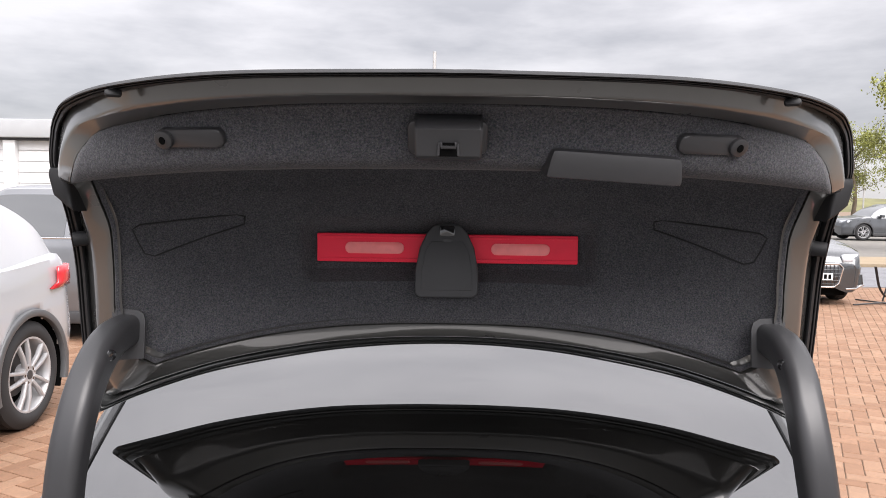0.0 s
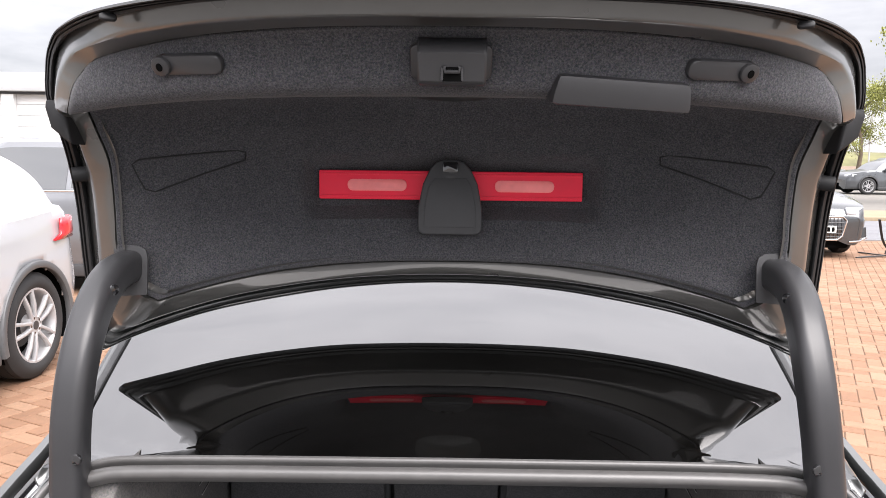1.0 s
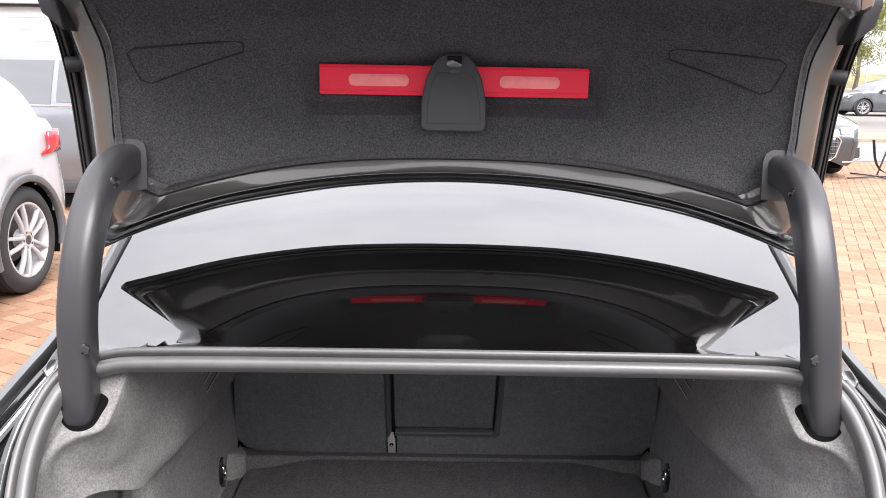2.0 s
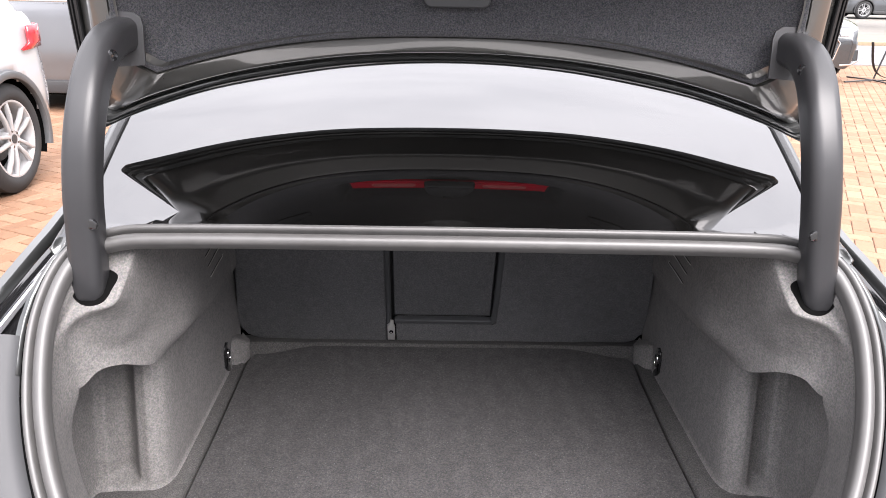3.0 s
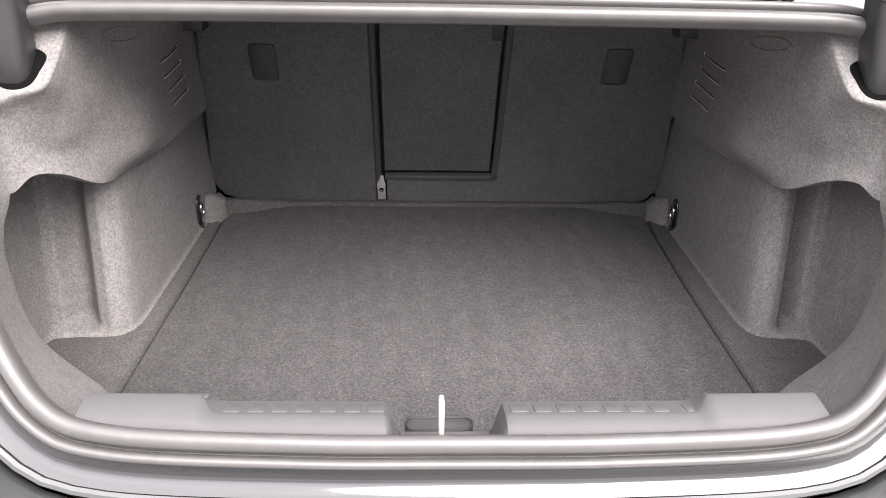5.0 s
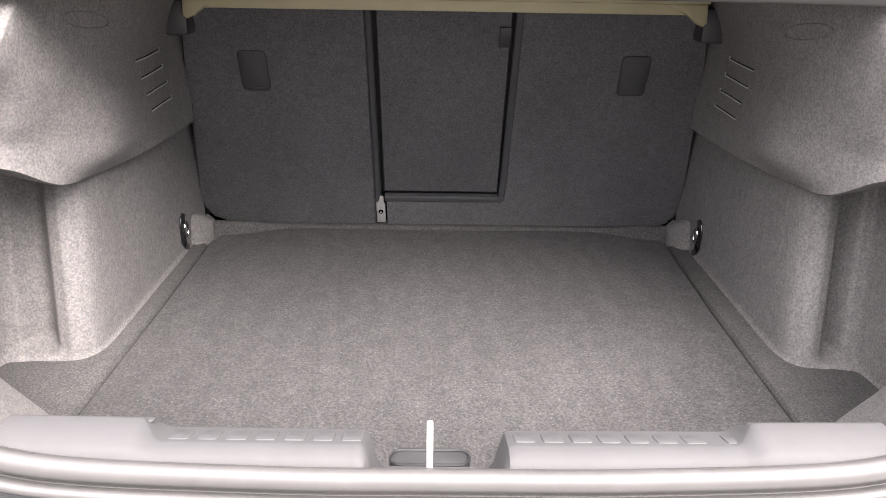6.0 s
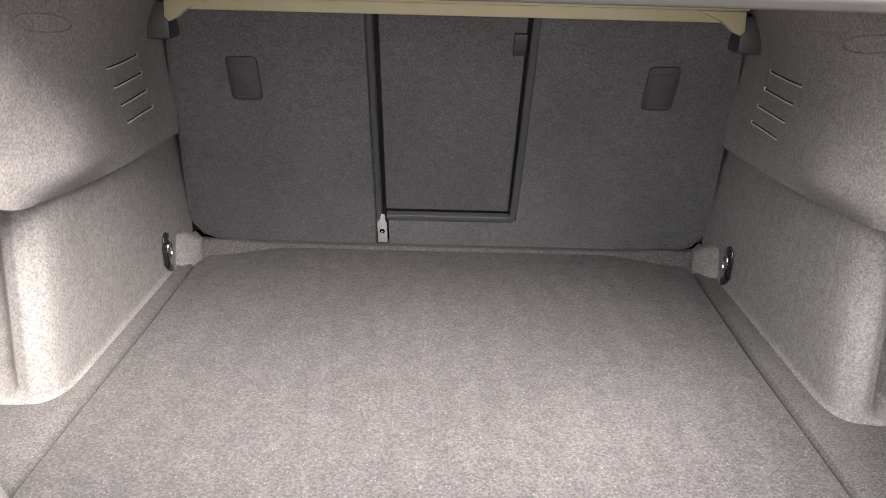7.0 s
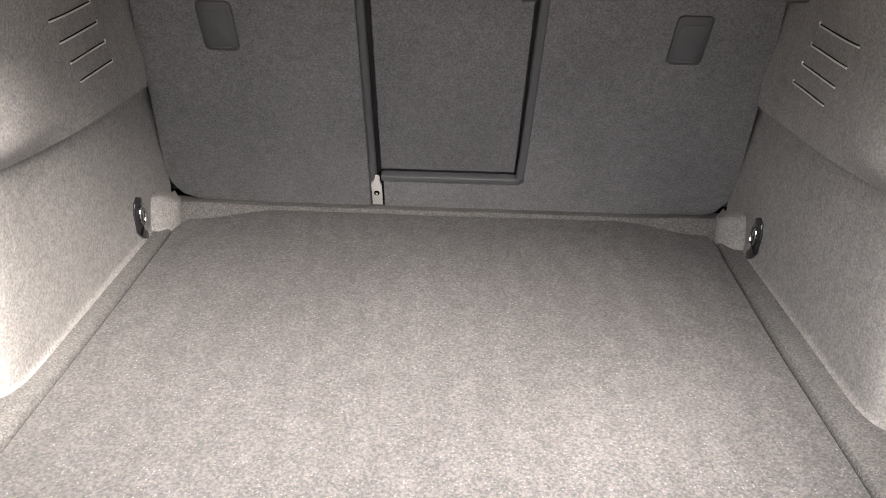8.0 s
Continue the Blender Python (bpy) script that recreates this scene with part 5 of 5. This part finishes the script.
            rows = [[(s * x, y + (r + 0.05) * math.sin(t), r + (r + 0.05) * math.cos(t)) for x in (hw * 0.98, hw * 0.62)] for t in np.linspace(-2.0, 2.0, 24)]
            part("arch_liner", grid(rows), DARK, c)
            part("arch_back", box(min(s * hw * 0.60, s * hw * 0.63), max(s * hw * 0.60, s * hw * 0.63), y - r - 0.05, y + r + 0.05, 0.2, 2 * r + 0.05), DARK, c)
        rows = [[(s * hw * x, y, z) for x, y in ((0.60, -h + 0.035), (0.80, -h + 0.045), (0.90, -h + 0.09), (0.95, -h + 0.20), (0.968, -h + 0.36))] for z in (tail - 0.24, tail - 0.20, tail - 0.14, tail - 0.09)]
        part("tail_lamp", grid([[(p[0] * 1.012, p[1] - 0.012 + (0.10 if k == 0 else 0) * (abs(p[0]) / hw > 0.93), p[2]) for p in q2] for k, q2 in enumerate(rows)]), TAILRED, c, "red tail lamp", thick=0.02)
        rows = [[(s * hw * x, h - d + (zz - (hood - 0.20)) * -0.3, zz) for x, d in ((0.48, 0.02), (0.65, 0.045), (0.78, 0.10), (0.87, 0.20), (0.91, 0.34))] for zz in (hood - 0.21, hood - 0.15, hood - 0.10)]
        part("headlamp", grid(rows), LAMPGLASS, c, "clear headlamp", thick=0.03)
    part("underbody", box(-hw * 0.60, hw * 0.60, -h + 0.1, h - 0.1, 0.16, 0.5, 0.03), DARK, c)
    for s in (-1, 1):
        part("side_floor", box(min(s * hw * 0.58, s * hw * 0.9), max(s * hw * 0.58, s * hw * 0.9), axles[0] + r + 0.05, axles[1] - r - 0.05, 0.17, 0.5, 0.02), DARK, c)
    return c


for s in (-1, 1):
    for y in (2.05, 4.78):
        wheel(car, s * 0.785, y, 0.33, 0.235, s)
        rows = [[(s * x, y + 0.378 * math.sin(t), 0.33 + 0.378 * math.cos(t)) for x in (0.895, 0.62)] for t in np.linspace(-1.9, 1.9, 24)]
        part("arch_liner", grid(rows), DARK, car)
CARGLASSDARK = mat("tinted_side_glass", (0.03, 0.033, 0.036), 0.03, vary=0.05, coat=1.0, spec=0.8)
GREYTRIM = mat("grey_arch_trim", (0.08, 0.083, 0.087), 0.45, vary=0.1)
suv = parked_car("white sport utility car parked on the paving", WHITEPAINT, (-3.655, 3.69, 0), 180, L=4.45, W=1.84, H=1.60, belt=1.05, hood=1.0, tail=1.14, suv=True, r=0.36, arch=GREYTRIM, name="suv_car", quarter=0.42, overhang=0.72)
part("rear_bumper_trim", box(-0.78, 0.78, -2.262, -2.10, 0.30, 0.56, 0.03), GREYTRIM, suv, "grey lower rear bumper")
part("bumper_insert", box(-0.60, 0.60, -2.272, -2.20, 0.33, 0.44, 0.015), PLASTIC, suv, "black bumper insert")
parked_car("silver grey car parked behind the white one", SILVERPAINT, (-4.6, 9.0, 0), 90, L=4.6, W=1.85, H=1.66, belt=1.07, hood=1.0, tail=1.1, suv=True, r=0.35)
front = parked_car("dark grey hatchback facing the open boot", FRONTPAINT, (5.72, 13.95, 0), 180, L=4.35, W=1.8, H=1.50, belt=0.98, hood=0.90, r=0.32, name="hatchback_car")
far = parked_car("mid grey sport utility car parked far across the paving", MIDPAINT, (19.9, 34.2, 0.03), 90, L=4.4, W=1.85, H=1.62, belt=1.02, hood=0.98, tail=1.08, suv=True, r=0.37, name="suv_car")
parked_car("dark hatchback parked beyond the grey one", BLACKPAINT, (19.4, 41.0, 0.03), 60, L=4.2, W=1.8, H=1.45, r=0.32, name="hatchback_car")
# the facing hatchback's grille, bumper intakes and plate (its nose is at local +y)
nose = 4.35 / 2
hexa = [(-0.42, 0.60), (-0.36, 0.66), (0.36, 0.66), (0.42, 0.60), (0.36, 0.36), (0.28, 0.30), (-0.28, 0.30), (-0.36, 0.36)]
gr = part("grille", plate([(x, z) for x, z in hexa][::-1], 0.02, pose(0, nose + 0.012, 0, 90, 0, 180), 0.004), GLOSSBLACK, front, "black hexagonal honeycomb grille")
part("grille_surround", sweep([(-x, nose + 0.036, z) for x, z in hexa], rrect(0.022, 0.02, 0.006, 2), (0, 1, 0), True), CHROME, gr, "bright grille surround")
for k in range(5):
    z = 0.35 + 0.055 * k
    part("grille_bar", sweep([(-0.38, nose + 0.036, z), (0.38, nose + 0.036, z)], ring(0.006, 0.006, 6)), SATIN, gr)
for k in range(13):
    x = -0.36 + 0.06 * k
    part("grille_bar", sweep([(x, nose + 0.035, 0.32), (x + 0.02, nose + 0.035, 0.64)], ring(0.005, 0.005, 6)), SATIN, gr)
for k in range(4):
    part("grille_emblem", sweep([(-0.075 + 0.05 * k + 0.034 * math.cos(t), nose + 0.042, 0.605 + 0.034 * math.sin(t)) for t in np.linspace(0, 2 * math.pi, 17)[:-1]], ring(0.005, 0.005, 6), (0, 1, 0), True), CHROME, gr)
pl = part("number_plate", box(-0.26, 0.26, nose + 0.038, nose + 0.048, 0.41, 0.52, 0.003), WHITEPLATE, front, "white number plate")
for k in range(7):
    x = -0.21 + 0.068 * k + (0.02 if k > 3 else 0)
    part("plate_bar", box(x - 0.022, x + 0.022, nose + 0.047, nose + 0.051, 0.43, 0.50), DARK, pl)
for s in (-1, 1):
    part("bumper_intake", plate([(s * x, z) for x, z in ((0.50, 0.30), (0.78, 0.34), (0.76, 0.50), (0.56, 0.44))][::-s], 0.02, pose(0, nose - 0.06, 0, 90, 0, 180) @ Matrix.Diagonal((1, 1, 1, 1)), 0.003), GLOSSBLACK, front, "black bumper intake")
    part("intake_blade", sweep([(s * 0.48, nose + 0.01, 0.27), (s * 0.66, nose - 0.02, 0.28), (s * 0.82, nose - 0.12, 0.33)], rrect(0.03, 0.03, 0.008, 2)), CHROME, front, "bright bumper blade")

# --- ground, paving and strips beyond
SAND = mat("joint_sand", (0.16, 0.11, 0.075), 0.95, vary=0.2, scale=20, bump=0.4, bscale=300)
bm = bmesh.new()
bmesh.ops.create_grid(bm, x_segments=4, y_segments=4, size=1500)
for v in bm.verts:
    v.co.z = -0.008
tagged(part("ground", bm, SAND), "sandy bed of the block paving, running to the horizon", "ground", "", "structure")


def paver_material():
    """Fired clay: each block its own tint, with mottling, stains and a gritty face."""
    m = mat("clay_paver", (0.215, 0.125, 0.077), 0.85, vary=0.16, scale=25, bump=0.5, bscale=350, speck=0.25, speck_scale=260)
    n, l = m.node_tree.nodes, m.node_tree.links
    b = n["Principled BSDF"]
    src = b.inputs["Base Color"].links[0].from_socket
    oi, gi, ad, fr = n.new("ShaderNodeObjectInfo"), n.new("ShaderNodeNewGeometry"), n.new("ShaderNodeMath"), n.new("ShaderNodeMath")
    ad.operation, fr.operation = "ADD", "FRACT"
    l.new(oi.outputs["Random"], ad.inputs[0]), l.new(gi.outputs["Random Per Island"], ad.inputs[1]), l.new(ad.outputs[0], fr.inputs[0])
    rp = n.new("ShaderNodeValToRGB")
    rp.color_ramp.elements[0].color, rp.color_ramp.elements[1].color = (0.86, 0.78, 0.72, 1), (1.14, 1.18, 1.20, 1)
    e = rp.color_ramp.elements.new(0.5)
    e.color = (1.02, 0.98, 0.95, 1)
    l.new(fr.outputs[0], rp.inputs[0])
    mx = n.new("ShaderNodeMix")
    mx.data_type, mx.blend_type = "RGBA", "MULTIPLY"
    mx.inputs[0].default_value = 1.0
    l.new(src, mx.inputs[6]), l.new(rp.outputs[0], mx.inputs[7]), l.new(mx.outputs[2], b.inputs["Base Color"])
    return m


PAVER = paver_material()
BED = thing("block_paving", "orange clay paving blocks laid in herringbone", "paving", kind="structure")
U = 0.103                                  # half a block with its joint
TURN = Matrix.Rotation(radians(-26), 3, "Z")


def block_mesh(upright):
    w, d = (0.1985, 0.0985) if not upright else (0.0985, 0.1985)
    bm = bmesh.new()
    rows = [[(x * k, y * k2, z) for x, y in ((-w / 2, -d / 2), (w / 2, -d / 2), (w / 2, d / 2), (-w / 2, d / 2))] for k, k2, z in ((1, 1, -0.009), (1, 1, -0.003), (1 - 0.008 / w, 1 - 0.008 / d, 0.0))]
    vs = [[bm.verts.new(TURN @ Vector(p)) for p in r] for r in rows]
    for a, b in zip(vs, vs[1:]):
        for j in range(4):
            bm.faces.new((a[j], a[(j + 1) % 4], b[(j + 1) % 4], b[j]))
    bm.faces.new(vs[-1])
    me = bpy.data.meshes.new("paving_block")
    bm.to_mesh(me)
    bm.free()
    me.materials.append(PAVER)
    return me


blocks = {k: block_mesh(k) for k in (False, True)}
verts, faces = [], []
single = 0
rnd = random.Random(5)
for i in range(-170, 190):
    for j in range(-140, 190):
        k = (i - j) % 4
        if k not in (0, 3):
            continue
        upright = k == 3
        p = TURN @ Vector((U * (i + (0.5 if upright else 1.0)), U * (j + (1.0 if upright else 0.5)), 0))
        if not (-6.5 < p.x < 6.5 and -0.6 < p.y < 1.3 or -6.5 < p.x < -0.7 and 0.8 < p.y < 8.6 or 0.7 < p.x < 9.8 and 0.8 < p.y < 14.4):
            continue
        dz = rnd.uniform(-0.0015, 0.001)
        if single < 300 and 1.0 < p.x < 2.55 and 2.0 < p.y < 6.2:
            ob = new("paving_block", blocks[upright])
            ob.parent, ob.location = BED, (p.x, p.y, dz)
            single += 1
            continue
        base = len(verts)
        me = blocks[upright]
        verts += [(v.co.x + p.x, v.co.y + p.y, v.co.z + dz) for v in me.vertices]
        faces += [tuple(base + q for q in f.vertices) for f in me.polygons]
me = bpy.data.meshes.new("far_paving")
me.from_pydata(verts, [], faces)
me.materials.append(PAVER)
ob = new("far_paving", me)
ob.parent = BED
tagged(ob, kind="stuff")

COBBLE = mat("grey_cobble", (0.15, 0.15, 0.16), 0.85, vary=0.3, scale=14, bump=0.6, bscale=30, bdist=0.02)
ASPHALT = mat("pale_asphalt", (0.15, 0.14, 0.125), 0.9, vary=0.15, scale=10, bump=0.3, bscale=200)
# Tone of the added, unseen ground behind the car; it sets bounce light on the lid.
BOUNCEGROUND = mat("unseen_bounce_ground", (0.13, 0.125, 0.12), 0.9, vary=0.15, scale=10, bump=0.3, bscale=200)
KERB = mat("tan_kerb", (0.24, 0.185, 0.12), 0.85, vary=0.15, scale=12)
tagged(part("road", box(-60, 90, 14.6, 19.2, -0.02, 0.004), COBBLE), "grey cobbled strip beyond the paving", "road", "", "structure")
# Added out of view: governs how much ground light reaches the open lid.
tagged(part("road", box(-60, 60, -60, 0.50, -0.02, 0.012), BOUNCEGROUND), "unseen grey ground added behind the car to set the light bounced onto the lid", "road", "", "structure")
tagged(part("kerb", box(-60, 90, 19.2, 19.6, -0.02, 0.09, 0.01), KERB), "tan stone kerb", "kerb", "", "structure")
tagged(part("verge", box(-60, 90, 19.6, 22.5, -0.02, 0.05), KERB), "tan gravel verge", "verge", "", "structure")
tagged(part("road", box(-60, 90, 22.5, 60, -0.02, 0.025), ASPHALT), "pale asphalt of the far car park", "road", "", "structure")

# --- building, hill, posts, banner stand
shed = thing("showroom_building", "low building with grey cladding and pale wall panels", "building", (-19, 25, 0))
part("wall", box(-14, 10.8, 0, 8, 0, 3.36, 0.02), WHITEWALL, shed)
part("roof", box(-14.4, 11.1, -0.4, 8.4, 3.42, 4.02, 0.05), CLADDING, shed, "grey clad fascia")
part("soffit", box(-14.2, 10.95, -0.2, 8.2, 3.34, 3.42, 0.01), SATIN, shed)
for k in range(9):
    part("wall_joint", box(-13.9, 10.7, -0.02, 0.0, 0.5 + 0.36 * k, 0.515 + 0.36 * k), CLADDING, shed)
for k in range(6):
    part("column", box(-12 + 4.1 * k, -11.6 + 4.1 * k, -0.22, 0.0, 0, 3.34, 0.02), WHITEWALL, shed)
part("window_band", box(-13.9, 10.7, -0.05, 0.0, 0.9, 1.55, 0.01), CARGLASSDARK, shed, "dark window band")
rows = []
for x in np.linspace(-250, 420, 120):
    hgt = 3.0 + 3.5 * noise.noise((x * 0.011, 0.3, 0)) + 3.2 * math.exp(-((x - 118) / 50) ** 2)
    rows.append([(x, 190, -1), (x, 200, hgt * 0.55), (x, 214, hgt * 0.92), (x, 230, hgt), (x, 280, hgt * 0.6), (x, 300, -2)])
HILL = mat("hill_grass", (0.13, 0.125, 0.055), 0.95, vary=0.45, scale=0.25)
tagged(part("hill", grid(rows), HILL), "low grassy hill in the distance", "hill", "", "structure")


def lamp_post(at, h, r):
    p = thing("lamp_post", "slim grey steel lamp post", "lamp post", at, "lamp posts")
    part("post", sweep([(0, 0, 0), (0, 0, h * 0.5), (0, 0, h)], ring(r, r, 12), (1, 0, 0)), STEEL, p)
    part("collar", sweep([(0, 0, h * 0.56), (0, 0, h * 0.62)], ring(r * 2.4, r * 2.0, 12), (1, 0, 0)), STEEL, p)


lamp_post((-0.55, 31, 0), 7.6, 0.075)
lamp_post((33.5, 60, 0), 5.2, 0.06)
fs = thing("banner_stand", "dark leaning banner pole on crossed feet", "banner stand", (6.95, 12.05, 0))
part("pole", sweep([(0, 0, 0.05), (0.22, 0, 0.9), (0.62, 0, 2.4)], ring(0.013, 0.013, 10), (0, 1, 0)), SATIN, fs)
for a in (0.2, 1.8, 3.4, 4.9):
    part("foot", sweep([(0, 0, 0.03), (0.55 * math.cos(a), 0.55 * math.sin(a), 0.012)], rrect(0.03, 0.02, 0.005, 2)), PLASTIC, fs)
part("strap", sweep(spl([(-0.25, -0.2, 0.62), (-0.1, -0.1, 0.25), (0.15, 0, 0.08), (0.6, 0, 0.03)], 12), rrect(0.04, 0.008, 0.002, 2)), SATIN, fs)

# --- tree
BARK = mat("bark", (0.10, 0.075, 0.05), 0.9, vary=0.3, scale=20, bump=0.6, bscale=40, bdist=0.01)
LEAF = mat("spring_leaf", (0.20, 0.21, 0.045), 0.6, vary=0.4, scale=3)


def tree(at, h, rad, seed, n=15000):
    t = thing("tree", "broadleaf tree in yellow-green spring leaf", "tree", at)
    rg = random.Random(seed)
    bm = bmesh.new()
    trunk = [Vector((0.05 * k * math.sin(k), 0.04 * k * math.cos(k * 1.3), h * 0.8 * k / 6)) for k in range(7)]
    rows = [[v + Vector((0.16 * (1 - 0.85 * k / 6) * math.cos(a), 0.16 * (1 - 0.85 * k / 6) * math.sin(a), 0)) for a in np.linspace(0, 2 * math.pi, 11)[:-1]] for k, v in enumerate(trunk)]
    grid(rows, True, bm)
    tips = []
    for k in range(26):
        b = trunk[0].lerp(trunk[6], 0.32 + 0.66 * k / 26)
        a = rg.uniform(0, 6.28)
        ln = rad * rg.uniform(0.55, 1.0) * (1.1 - 0.45 * k / 26)
        e = b + Vector((ln * math.cos(a), ln * math.sin(a), ln * rg.uniform(0.15, 0.8)))
        mid = b.lerp(e, 0.5) + Vector((rg.uniform(-0.2, 0.2), rg.uniform(-0.2, 0.2), rg.uniform(0, 0.25)))
        line = spl([b, mid, e], 7)
        grid([[Vector(v) + Vector((0.045 * (1 - i / 7) * math.cos(q), 0.045 * (1 - i / 7) * math.sin(q), 0)) for q in (0, 2.1, 4.2)] for i, v in enumerate(line)], True, bm)
        tips += [Vector(v) for v in line[2:]]
        for _ in range(3):
            s = Vector(line[rg.randrange(3, 6)])
            d = s + Vector((rg.uniform(-0.7, 0.7), rg.uniform(-0.7, 0.7), rg.uniform(-0.3, 0.6)))
            grid([[v + Vector((0.012 * math.cos(q), 0.012 * math.sin(q), 0)) for q in (0, 2.1, 4.2)] for v in (s, s.lerp(d, 0.5), d)], True, bm)
            tips += [s.lerp(d, 0.5), d, d]
    part("trunk", bm, BARK, t)
    vs, fs2 = [], []
    for _ in range(n):
        c = rg.choice(tips) + Vector((rg.gauss(0, 0.20), rg.gauss(0, 0.20), rg.gauss(0, 0.18)))
        m = Euler((rg.uniform(0, 6.28), rg.uniform(0, 6.28), rg.uniform(0, 6.28))).to_matrix()
        s = rg.uniform(0.07, 0.15)
        b = len(vs)
        vs += [tuple(c + m @ Vector(q) * s) for q in ((-0.5, 0, 0), (0, -0.32, 0.06), (0.55, 0, 0), (0, 0.32, 0.06))]
        fs2.append((b, b + 1, b + 2, b + 3))
    me = bpy.data.meshes.new("crown")
    me.from_pydata(vs, [], fs2)
    me.materials.append(LEAF)
    ob = new("crown", me)
    ob.parent = t
    tagged(ob, kind="stuff")
    return t


tree((16.4, 25.2, 0.05), 7.6, 2.5, 3)
tree((25.0, 46.0, 0.02), 7.0, 3.0, 8, 9000)
